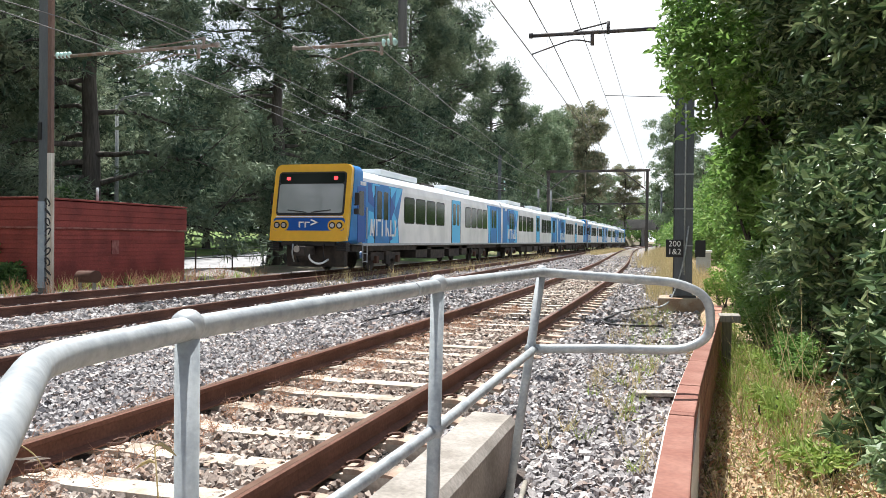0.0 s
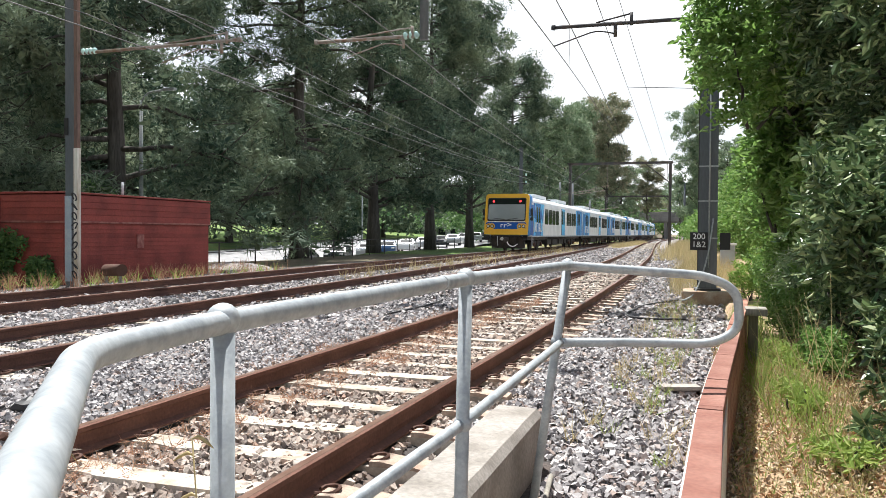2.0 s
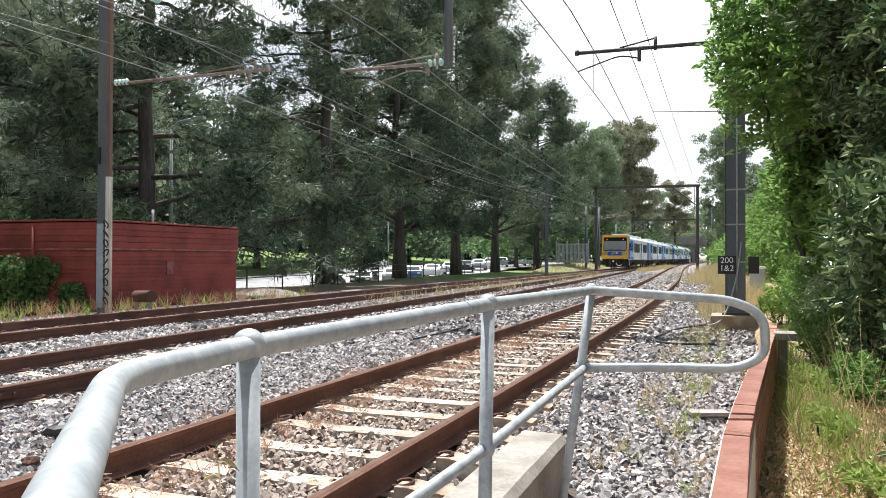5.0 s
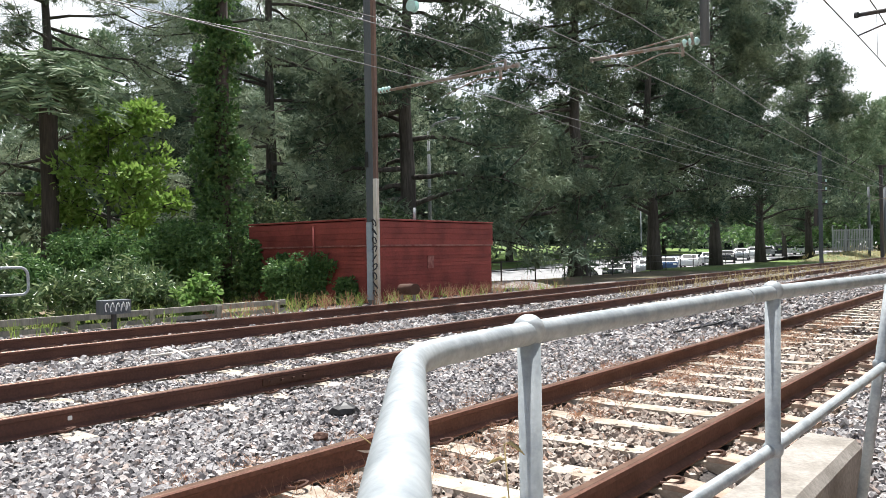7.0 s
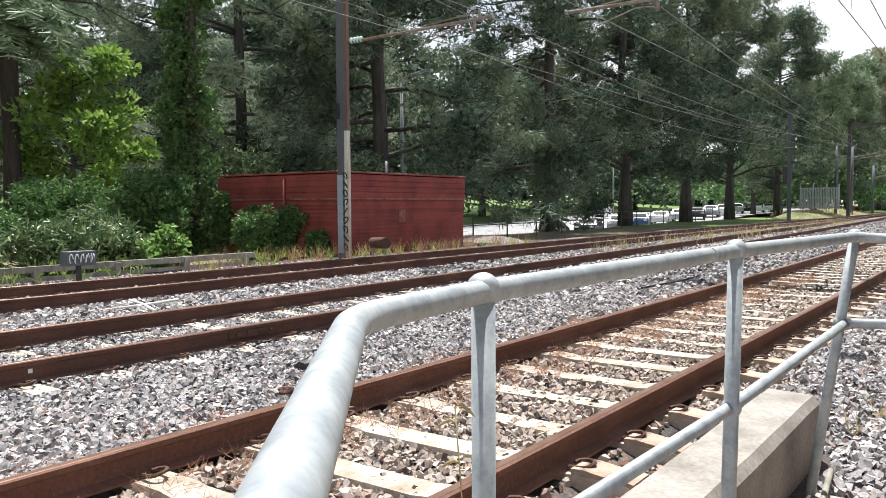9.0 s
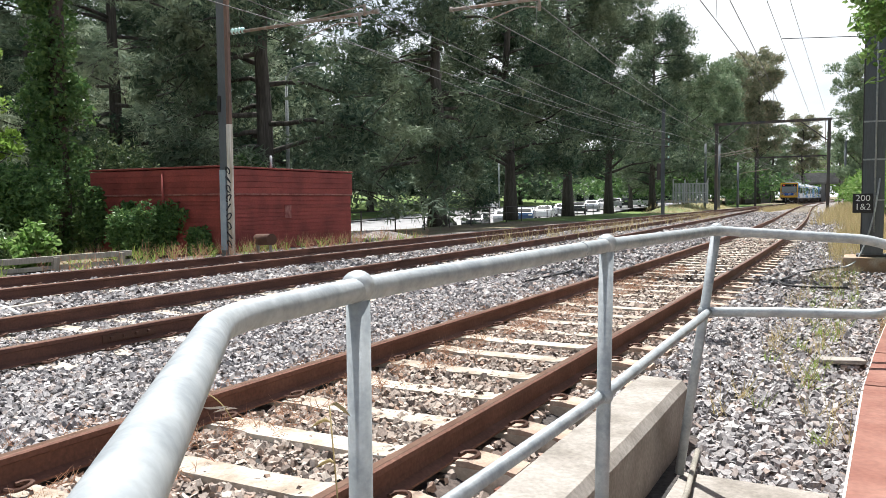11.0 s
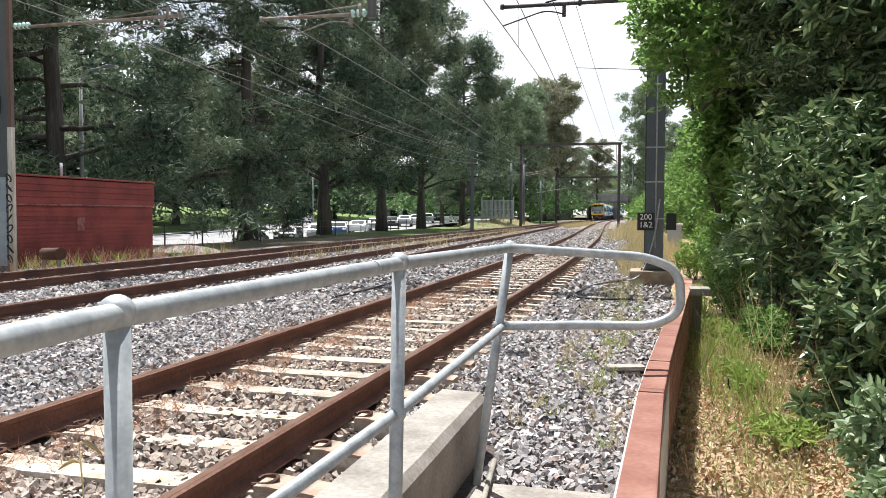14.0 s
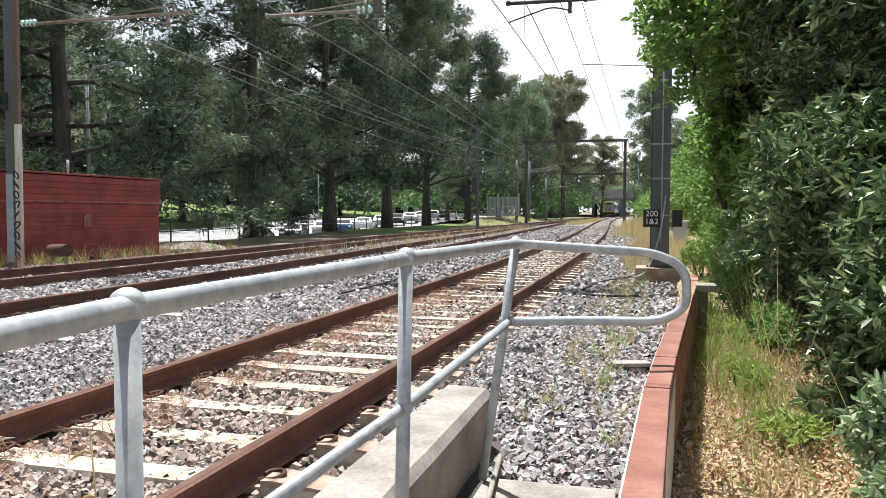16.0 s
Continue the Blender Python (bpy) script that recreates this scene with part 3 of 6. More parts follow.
        m = pose(x + r.uniform(-0.012, 0.012), y + r.uniform(-0.02, 0.02), r.uniform(-0.012, 0.006) + (0 if line == "near" else -0.015), 0, 0, -yaw)
        if y < pieces_to:
            ob = new("sleeper", SLEEPER)
            ob.parent, ob.matrix_basis = root, m
            if line == "near" and y < 22:
                for sx in (-1, 1):
                    e = new("sleeper_shoulder", SHOULDER)
                    e.parent, e.matrix_basis = root, m @ pose(sx * 1.1, 0, 0)
            for sx in (-1, 1):
                for side in (-1, 1):
                    if line == "near" and y < 26 or y < 16:
                        c = new("rail_clip", CLIP)
                        c.parent = root
                        c.matrix_basis = m @ pose(sx * GAUGE / 2 + side * 0.04, 0, 0.0, 0, 0, 0 if side > 0 else 180)
        else:
            cube = np.array([(a * 1.27, b * 0.11, c) for a in (-1, 1) for b in (-1, 1) for c in (-0.1, 0.0)])
            rest.append((np.array([m @ Vector(p) for p in cube]), np.array([(0, 1, 3, 2), (4, 6, 7, 5), (0, 4, 5, 1), (2, 3, 7, 6), (0, 2, 6, 4), (1, 5, 7, 3)]).ravel(), np.full(6, 4)))
        y += SPACING
        i += 1
    if rest:
        tagged(raw("far_sleepers", *joined(rest), M["sleeper"], root), kind="stuff")
    return root


track("near", "track_near", "rusty railway track on pale concrete sleepers and ballast", M["rail"], -3, 130, 55)
track_middle = track("middle", "track_middle", "dark rusty railway track half sunk in ballast", M["rail_dark"], -2, 100, 24)
track("far", "track_far", "dark rusty railway track that the train runs on", M["rail_dark"], -2, 60, 20)

for yy in (1.93, 2.49, 3.05):
    boxed("paint_dot", (float(cx("middle", yy)) + GAUGE / 2 + 0.012, yy, 0.085), (0.008, 0.035, 0.035), M["white"], track_middle, "white paint dot on the web of a rail", 0.003)

# bolted rail joint in the middle line
fishplate = thing("fishplate", pose(float(cx("middle", 5.3)) + GAUGE / 2, 5.3, 0), "rusty bolted fishplate joining two rails", "fishplate")
boxed("plate", (0.022, 0, 0.09), (0.022, 0.62, 0.075), M["clip"], fishplate, "orange-brown rusty plate", 0.006)
for k in range(4):
    boxed("bolt", (0.04, -0.22 + k * 0.147, 0.09), (0.03, 0.03, 0.03), M["clip"], fishplate, bevel=0.006)

# ground to the right: leaf litter behind the low wall
WALL = [(0.035, 1.2), (0.052, 2.24), (0.074, 2.72), (0.102, 3.49), (0.145, 4.25), (0.21, 5.2), (0.4, 7.9), (0.53, 9.6)]


def wall_x(y):
    return np.interp(y, [p[1] for p in WALL], [p[0] for p in WALL])


verge = grid_sheet("verge_ground", np.concatenate([np.arange(0.0, 5, 0.16), [8, 14, 20]]), np.concatenate([np.arange(-4, 14, 0.3), np.arange(14, 90, 3.0)]),
                   lambda X, Y: np.where(X < wall_x(Y) + 0.02, -0.1, 0.1 + 0.03 * (X - 0.2).clip(0, 6)) - 0.03 + 0.02 * ripple(X, Y, 0.8, 5), M["litter"])
tagged(verge, "brown leaf litter and dry soil under the bushes", "verge", kind="structure")
pad = boxed("concrete_pad", (0.5, 2.1, 0.05), (0.62, 1.5, 0.12), M["concrete"], bevel=0.015)
tagged(pad, "pale concrete slab behind the low wall", "concrete slab", kind="structure")
pad = boxed("concrete_pad", (-0.35, 2.75, -0.06), (0.66, 2.5, 0.14), M["concrete"], bevel=0.015)
tagged(pad, "worn pale concrete slab beside the low wall", "concrete slab", kind="structure")

# ---- the handrail, the head wall and the low wall ----
def ball(name, c, r, mat, parent, label=""):
    bm = bmesh.new()
    bmesh.ops.create_icosphere(bm, subdivisions=3, radius=r, matrix=Matrix.Translation(c))
    return part(name, bm, mat, parent, label, True)


def handrail():
    root = thing("handrail", pose(0, 0, 0), "galvanised steel pipe handrail with ball joints on posts", "handrail")
    g, R = M["galv"], 0.0225
    p1, p2, p3 = (-0.725, 1.25, 1.205), (-0.615, 2.46, 1.222), (-0.515, 3.9, 1.215)
    tube("top_rail", arc([(0.0, 0.035, 1.215), (-0.22, 0.3, 1.215), (-0.68, 0.85, 1.205), p1, p2, p3, (0.14, 4.11, 1.17), (0.29, 4.14, 1.1), (0.3, 4.14, 0.9), (0.17, 4.12, 0.83), (-0.2, 4.04, 0.83), (-0.545, 3.9, 0.83)], 0.1, 8), R, g, root, seg=20)
    tube("lower_rail", [(-0.545, 3.9, 0.83), (-0.625, 2.46, 0.745), (-0.71, 1.25, 0.7)], R * 0.85, g, root, seg=18)
    for (x, y, z), foot in ((p1, (-0.725, 1.25, -0.1)), (p2, (-0.635, 2.46, -0.1)), (p3, (-0.68, 3.93, 0.02))):
        tube("post", [foot, (x, y, z)], R, g, root, seg=20)
        ball("ball_joint", (x, y, z + 0.004), R * 1.42, g, root)
        zz = {1.25: 0.7, 2.46: 0.745, 3.9: 0.83}[y]
        f = (zz - foot[2]) / (z - foot[2])
        ball("ball_joint", (foot[0] + (x - foot[0]) * f, foot[1] + (y - foot[1]) * f, zz), R * 1.35, g, root)
    tube("joint_sleeve", [(-0.632, 2.26, 1.2195), (-0.631, 2.275, 1.2197)], R * 1.05, g, root, seg=18)
    return root


handrail()

head_wall = thing("concrete_head_wall", pose(-0.91, 2.6, 0), "pale weathered concrete wall with a sharp top edge beside the track", "concrete wall")
bm = prism([(-0.14, -0.35), (0.14, -0.35), (0.137, 0.285), (0.105, 0.328), (-0.13, 0.335)], -2.6, 2.02, "y")
bmesh.ops.subdivide_edges(bm, edges=[e for e in bm.edges if abs(e.verts[0].co.y - e.verts[1].co.y) > 1], cuts=14)
for v in bm.verts:
    v.co += Vector((noise.noise(v.co * 3), noise.noise(v.co * 3 + Vector((9, 0, 0))), noise.noise(v.co * 4))) * 0.008
part("body", bm, M["concrete"], head_wall)
conduit = tube("stake", [(-0.55, 2.6, 0.02), (-0.58, 3.6, 0.05), (-0.66, 4.3, 0.03)], 0.014, M["timber"])
tagged(conduit, "thin weathered stake lying on the ballast", "stake")
tagged(tube("loose_cable", arc([(-10.32, 6.5, 0.02), (-9.67, 6.29, 0.03), (-8.95, 6.0, 0.02)], 0.2, 4), 0.022, M["white"], seg=8), "short pale plastic pipe lying on the ballast", "pipe")
drain_plate = tagged(boxed("loose_plate", (-0.05, 7.25, 0.02), (0.34, 0.16, 0.035), M["concrete"], bevel=0.008, turn=Matrix.Rotation(0.35, 3, "Z")), "broken grey concrete slab lying on ballast", "broken slab")


def low_wall():
    root = tagged(new("low_wall"), "low garden wall with red painted coping and pale mortar edge", "low wall", kind="structure")
    y, i = 1.2, 0
    r = random.Random(3)
    joints = [1.2, 3.55, 3.62, 4.3, 5.2, 5.32, 6.2, 7.0, 7.7, 8.4, 9.1, 9.8]
    for a, b in zip(joints, joints[1:]):
        xa, xb = float(wall_x(a)), float(wall_x(b))
        ang = math.atan2(xb - xa, b - a)
        L = math.hypot(xb - xa, b - a) - 0.008
        m = Matrix.Translation(((xa + xb) / 2 + 0.055, (a + b) / 2, 0.59 + r.uniform(-0.004, 0.004))) @ Matrix.Rotation(-ang, 4, "Z")
        ob = boxed("coping", (0, 0, 0), (0.108, L, 0.07), M["redcap"] if b < 6.3 else M["brickwall"], root, bevel=0.006)
        ob.matrix_basis = m
        c = boxed("mortar_edge", (-0.058, 0, -0.02), (0.012, L, 0.06), M["mortar"], root, bevel=0.002)
        c.matrix_basis = m
        rows = 5
        for k in range(rows):
            n = max(1, round(L / 0.24))
            for j in range(n):
                ob = boxed("brick", (0, 0, 0), (0.105, L / n - 0.01, 0.094), M["brickwall"], root)
                ob.matrix_basis = m @ Matrix.Translation((0, -L / 2 + (j + 0.5) * L / n, -0.09 - k * 0.105))
    core = prism([(-0.035, -0.06), (0.03, -0.06), (0.03, 0.55), (-0.035, 0.55)], 0, 1, "y")
    for v in core.verts:
        yy = 1.2 + v.co.y * 4.0
        v.co = Vector((float(wall_x(yy)) + 0.055 + v.co.x, yy, v.co.z))
    part("mortar", core, M["mortar"], root)
    core = prism([(-0.035, -0.06), (0.03, -0.06), (0.03, 0.55), (-0.035, 0.55)], 0, 1, "y")
    for v in core.verts:
        yy = 5.2 + v.co.y * 4.6
        v.co = Vector((float(wall_x(yy)) + 0.055 + v.co.x, yy, v.co.z))
    part("mortar", core, M["mortar"], root)
    return root


low_wall()
bracket = thing("bench_stub", pose(0.62, 8.5, 0.15), "short timber rail end on a post beside the wall", "timber stub")
boxed("post", (0.0, 0, 0.2), (0.09, 0.09, 0.5), M["timber"], bracket, bevel=0.008)
boxed("rail_end", (0.02, -0.05, 0.46), (0.2, 0.3, 0.07), M["timber"], bracket, bevel=0.008)

# ---- masts and overhead line ----
def h_beam(name, h, w, d, mat, parent, label=""):
    out = [(-w / 2, -d / 2), (w / 2, -d / 2), (w / 2, -d / 2 + 0.02), (0.01, -d / 2 + 0.02), (0.01, d / 2 - 0.02), (w / 2, d / 2 - 0.02), (w / 2, d / 2), (-w / 2, d / 2), (-w / 2, d / 2 - 0.02), (-0.01, d / 2 - 0.02), (-0.01, -d / 2 + 0.02), (-w / 2, -d / 2 + 0.02)]
    return part(name, prism(out, 0, h, "z"), mat, parent, label)


def insulators(name, a, b, n, r, parent):
    """A string of glass discs between two points."""
    a, b = np.array(a), np.array(b)
    lines = [(np.array([a, b]), r * 0.2)]
    for i in range(n):
        c = a + (b - a) * (i + 0.5) / n
        d = (b - a) / n * 0.28
        lines.append((np.array([c - d, c - d * 0.2, c + d]), [r, r, r * 0.45]))
    return tubes(name, lines, M["insulator"], parent, "pale green glass insulator", seg=12)


mast_r = thing("catenary_mast", pose(0.23, 16.9, 0.1), "dark grey steel catenary mast on a stained concrete footing", "catenary mast", "catenary masts")
boxed("footing", (0, 0, -0.05), (0.95, 0.9, 0.38), M["brown_block"], mast_r, "brown stained concrete footing", 0.03)
boxed("base_plate", (0, 0, 0.165), (0.52, 0.5, 0.04), M["mast_dark"], mast_r, bevel=0.008)
h_beam("column", 8.4, 0.36, 0.3, M["mast"], mast_r)
boxed("face_plate", (0, -0.157, 4.2), (0.35, 0.012, 8.4), M["mast"], mast_r)
boxed("edge_flange", (-0.19, -0.06, 4.2), (0.02, 0.2, 8.4), M["mast_dark"], mast_r)
tube("conduit", [(0.02, -0.18, 0.6), (0.02, -0.18, 6.0)], 0.016, M["galv"], mast_r)
for zz in (2.65, 1.95, 1.2):
    boxed("strap", (0, -0.172, zz), (0.38, 0.012, 0.03), M["galv"], mast_r)
tube("hanging_cable", arc([(0.1, -0.22, 1.6), (0.02, -0.26, 0.9), (-0.14, -0.28, 0.3), (-0.3, -0.5, -0.02), (-0.9, -0.6, -0.1)], 0.3, 6), 0.016, M["galv"], mast_r, "loose grey cable")
sign = thing("number_plate_sign", pose(0.06, 16.68, 1.08), "black enamel mast sign with white lettering", "sign")
boxed("plate", (0, 0, 0.16), (0.34, 0.02, 0.36), M["sign_black"], sign, bevel=0.006)
lettered("lettering", "200", 0.165, pose(0.0, -0.014, 0.25, 90), M["white"], sign)
lettered("lettering", "1&2", 0.165, pose(0.0, -0.014, 0.09, 90), M["white"], sign)
boxed("side_plate", (0.5, 0.05, 0.16), (0.2, 0.02, 0.34), M["sign_black"], sign, bevel=0.006)


def boom(parent, x0, x1, y, z, knob, steady, mat):
    """A cantilever: main tube, raised stay, drop bracket and steady arm."""
    s = 1 if x1 > x0 else -1
    tube("boom", [(x0, y, z), (x1, y, z + 0.02)], 0.04, mat, parent, seg=10)
    tube("boom_tip", [(x1 - s * 0.02, y, z + 0.02), (x1 + s * 0.05, y, z + 0.03)], 0.06, mat, parent, seg=10)
    tube("stay_bracket", [(knob, y - 0.02, z - 0.05), (knob, y - 0.02, z + 0.22)], 0.035, mat, parent, seg=8)
    tube("upper_stay", [(knob, y, z + 0.2), (x1 - s * 0.9 if abs(x1 - knob) > 1.2 else knob - s * 1.7, y, z + 0.06)], 0.018, mat, parent, seg=8)
    tube("drop_bracket", [(steady[0], y, z), (steady[0], y, z - 0.26)], 0.04, mat, parent, seg=8)
    tube("steady_arm", arc([(steady[0], y, z - 0.2), (steady[0] - (steady[0] - steady[1]) * 0.3, y, z - 0.1), (steady[1], y, z - 0.38)], 0.3, 5), 0.016, mat, parent, seg=8)


boom(mast_r, 0.0 - 0.2, -3.2, 0.0, 5.68, -1.57, (-1.9, -3.2), M["mast_dark"])
mast_l = thing("catenary_mast", pose(-14.65, 15.6, -0.05), "dark steel catenary mast with white band and sprayed scrawl", "catenary mast", "catenary masts")
h_beam("column", 9.5, 0.26, 0.22, M["mast"], mast_l)
boxed("front_flange", (0.185, -0.06, 4.7), (0.11, 0.1, 9.5), M["mast_rust"], mast_l, "rusty brown column face", 0.008)
boxed("white_band", (0.185, -0.06, 1.72), (0.12, 0.112, 3.4), M["paintwhite"], mast_l, "flaking white painted band", 0.002)
boxed("grey_patch", (-0.02, -0.13, 1.2), (0.2, 0.03, 2.1), M["paintgrey"], mast_l, "blue-grey painted patch", 0.002)
boxed("mark_plate", (-0.08, -0.13, 3.95), (0.11, 0.02, 0.42), M["sign_black"], mast_l)
r_ = random.Random(8)
for i in range(9):
    zz = 0.25 + i * 0.24
    pts = [(0.15 + 0.09 * math.cos(a * 1.25 + i) * (1 if i % 2 else 0.8), -0.12, zz + 0.12 * math.sin(a) + 0.02 * a) for a in np.linspace(0, 4.6, 14)]
    tube("scrawl", pts, 0.019, M["graffiti"], mast_l, "black spray-painted scrawl", seg=5)
boom(mast_l, 0.2, 4.72, 0.0, 5.75, 4.4, (4.25, 2.6), M["boom"])
insulators("insulator", (0.3, 0, 5.78), (0.75, 0, 5.78), 4, 0.08, mast_l)
drop = thing("drop_tube", pose(-5.94, 16.9, 5.75), "grey steel drop tube with a cantilever hung from an overhead beam", "drop tube")
tube("tube", [(0, 0, 0.0), (0, 0, 4.0)], 0.1, M["mast"], drop, seg=14)
boom(drop, -0.15, -2.7, 0.0, 0.1, -0.28, (-0.5, -1.9), M["boom"])
insulators("insulator", (-0.5, 0, 0.12), (-0.1, 0, 0.12), 3, 0.09, drop)
beam_over = thing("portal_beam", pose(-5.94, 16.9, 9.6), "steel lattice portal beam carrying the drop tube", "portal beam")
boxed("beam", (0.1, 0, 0.2), (18, 0.3, 0.4), M["mast"], beam_over)
boxed("leg", (6.17, 0, -0.6), (0.3, 0.28, 1.4), M["mast"], beam_over)
boxed("leg", (-8.5, -1.2, -0.2), (0.3, 0.28, 1.0), M["mast"], beam_over)


def overhead(name, line, zc, label, shift=0.0, mat=None):
    """Contact wire, sagging messenger wire and droppers over one track."""
    root = thing(name, pose(0, 0, 0), label, "overhead wire", "overhead wires")
    mat = mat or M["wire"]
    y = np.arange(-44, 300, 3.0)
    x = cx(line, y) + shift + 0.18 * np.cos((y - 16.9) / 62 * np.pi)
    z = np.full(len(y), zc)
    tube("contact_wire", np.stack([x, y, z], 1), 0.011, mat, root, seg=5)
    ph = ((y - 16.9) / 62) % 1.0
    zm = zc + 1.0 - 2.6 * (ph * (1 - ph)) * 0.95 + 0.1
    tube("messenger_wire", np.stack([x, y, zm], 1), 0.012, mat, root, seg=5)
    for k in range(3, len(y), 3):
        if y[k] < 120:
            tube("dropper", [(x[k], y[k], z[k]), (x[k], y[k], zm[k])], 0.005, mat, root, seg=4)
    return root


overhead("overhead_wire", "near", 5.38, "copper contact wire and messenger over the track", -0.42)
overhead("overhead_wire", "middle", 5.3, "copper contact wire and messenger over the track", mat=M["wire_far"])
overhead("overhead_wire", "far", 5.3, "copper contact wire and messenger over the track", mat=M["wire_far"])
feeder = thing("feeder_cable", pose(0, 0, 0), "pale feeder cables strung along the masts", "cable")
for k, (x0, z0, x1, z1) in enumerate([(-13.6, 6.5, -13.9, 5.6), (-13.3, 7.4, -13.8, 6.6)]):
    yy = np.linspace(-30, 66, 33)
    s = (yy - 15.6) / 50.0
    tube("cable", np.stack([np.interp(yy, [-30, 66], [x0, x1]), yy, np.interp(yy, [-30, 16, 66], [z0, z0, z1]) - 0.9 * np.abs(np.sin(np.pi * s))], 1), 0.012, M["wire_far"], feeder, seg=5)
for a, b in (((-2.0, 14.0, 6.3), (-4.2, 79, 8.0)), ((-1.9, 14.0, 7.4), (-3.2, 79, 8.9))):
    yy = np.linspace(0, 1, 12)[:, None]
    tube("cable", np.array(a) * (1 - yy) + np.array(b) * yy, 0.009, M["wire"], feeder, seg=5)
span = thing("span_wire", pose(0, 0, 0), "thin steel span wire from the mast", "cable")
tube("wire", [(0.05, 16.9, 4.35), (-1.4, 16.9, 4.45)], 0.008, M["wire"], span, seg=5)
tube("wire", [(-0.4, 40, 5.0), (-3.4, 40, 4.6)], 0.01, M["wire"], span, seg=5)
for y_, x_, z_, n_ in ((9.8, -2.55, 6.05, 5), (13.0, -10.9, 6.7, 4), (13.5, -7.2, 6.75, 4)):
    ins = thing("strain_insulator", pose(x_, y_, z_), "pale green glass disc strain insulator in the wire", "insulator", "strain insulators")
    insulators("discs", (0, -0.12, 0), (0, 0.12, 0), n_ - 2, 0.13, ins)

# small things on the ballast
rng_s = np.random.default_rng(6)


def lump(name, x, y, z, r, mat, label, category, squash=0.6):
    bm = bmesh.new()
    bmesh.ops.create_icosphere(bm, subdivisions=2, radius=r)
    for v in bm.verts:
        v.co *= 1 + 0.35 * noise.noise(v.co * (1.6 / r) + Vector((x, y, 0)))
        v.co.z *= squash
    ob = part(name, bm, mat)
    ob.location = (x, y, z)
    return tagged(ob, label, category)


lump("dark_rock", -4.75, 4.7, 0.02, 0.12, M["sign_black"], "single black rock lying on the grey ballast", "rock")
lump("dark_rock", -9.35, 12.4, 0.02, 0.16, M["sign_black"], "single black rock lying on the grey ballast", "rock")
stick = tagged(tube("pale_pipe", arc([(-9.7, 5.5, 0.0), (-9.5, 6.3, 0.04), (-9.75, 6.9, 0.03)], 0.3, 5), 0.022, M["mortar"]), "pale bent pipe lying between the tracks", "pipe")
# black tube drawn in place of a cable's shadow curving over the ballast
trail = tagged(tube("ground_cable", arc([(-0.3, 16.2, 0.08), (-0.9, 15.4, 0.03), (-1.1, 13.2, 0.04), (-0.75, 12.6, 0.05), (-0.1, 12.9, 0.04)], 0.6, 8), 0.018, M["black"]), "dark curved cable line drawn as a black tube across the ballast", "cable")
trail = tagged(tube("ground_cable", arc([(-5.6, 17.5, 0.05), (-4.6, 14.5, 0.04), (-4.7, 11.8, 0.05)], 1.2, 8), 0.016, M["black"]), "dark curved cable line drawn as a black tube across the ballast", "cable")
lump("brown_rock", -4.22, 3.94, 0.02, 0.06, M["clip"], "single rust-brown stone lying beside the near rail", "rock")
bottle = thing("glass_bottle", pose(-4.22, 1.65, 0.05, 90, 0, 35), "green glass bottle lying on the ballast", "bottle")
tube("body", [(0, 0, -0.1), (0, 0, -0.095), (0, 0, 0.04), (0, 0, 0.075), (0, 0, 0.1)], [0.025, 0.034, 0.034, 0.026, 0.014], M["bottle"], bottle, "green glass body", seg=14)
tube("neck", [(0, 0, 0.1), (0, 0, 0.15)], 0.0135, M["bottle"], bottle, seg=12)
lump("gravel_heap", -15.5, 24.0, -0.15, 1.5, M["bed"], "low heap of pale gravel and soil beside the hut", "heap", 0.3)
straw = thing("dry_straw", pose(-3.28, 3.62, 0.02), "bleached dry grass stalk leaning on the rail", "dry grass")
tube("stalk", arc([(0, 0, 0), (-0.06, -0.03, 0.12), (-0.14, -0.1, 0.2)], 0.1, 4), 0.004, M["dry"], straw, seg=5)
raw("blade", *leaf_arrays(rng_s, np.array([(-0.1, -0.16, 0.12), (-0.12, -0.05, 0.06)]), 0.13, 0.025, (0.8, -0.6, 0.1), 0.1), M["mortar"], straw, "bleached blade")
oat = thing("oat_stalk", pose(-0.66, 1.13, -0.12), "bleached wild oat stalk with drooping husks beside the handrail post", "dry grass")
tube("stalk", arc([(0, 0, 0), (0.01, 0, 0.5), (-0.02, 0.0, 0.85), (-0.045, 0.0, 1.14)], 0.3, 6), 0.0014, M["dry"], oat, seg=5)
for hx, hz, side in ((-0.012, 0.76, 1), (-0.018, 0.86, -1), (-0.02, 0.92, -1), (-0.026, 0.97, 1), (-0.034, 1.04, -1), (-0.042, 1.11, -1), (-0.044, 1.14, 1)):
    tube("husk", [(hx, 0, hz), (hx + side * 0.012, 0, hz + 0.004), (hx + side * 0.028, 0.0, hz - 0.004), (hx + side * 0.042, 0, hz - 0.014)], [0.0008, 0.0035, 0.0032, 0.0006], M["dry"], oat, "pale husk", seg=6)
r_b = random.Random(12)
for k in range(26):
    lump("brick_rubble" if k % 3 else "ballast_cobble", -1.15 - r_b.uniform(0.02, 0.5), r_b.uniform(2.2, 5.0), -0.07, r_b.uniform(0.03, 0.055), M["brickwall"] if k % 3 else M["sleeper_end"], "reddish broken stone beside the head wall" if k % 3 else "brown stained cobble beside the head wall", "stone")

# ---- red masonry hut beside the line ----
def hut():
    root = thing("masonry_hut", pose(-15.7, 16.4, -0.15), "low red painted masonry hut with a raised flat parapet", "hut")
    W, D, H = 5.2, 6.3, 2.48
    boxed("wall", (-W / 2, D / 2, 0.85), (W, D, 1.7), M["redbox"], root)
    rows = 14
    for k in range(rows):
        z = 0.06 + k * 0.118
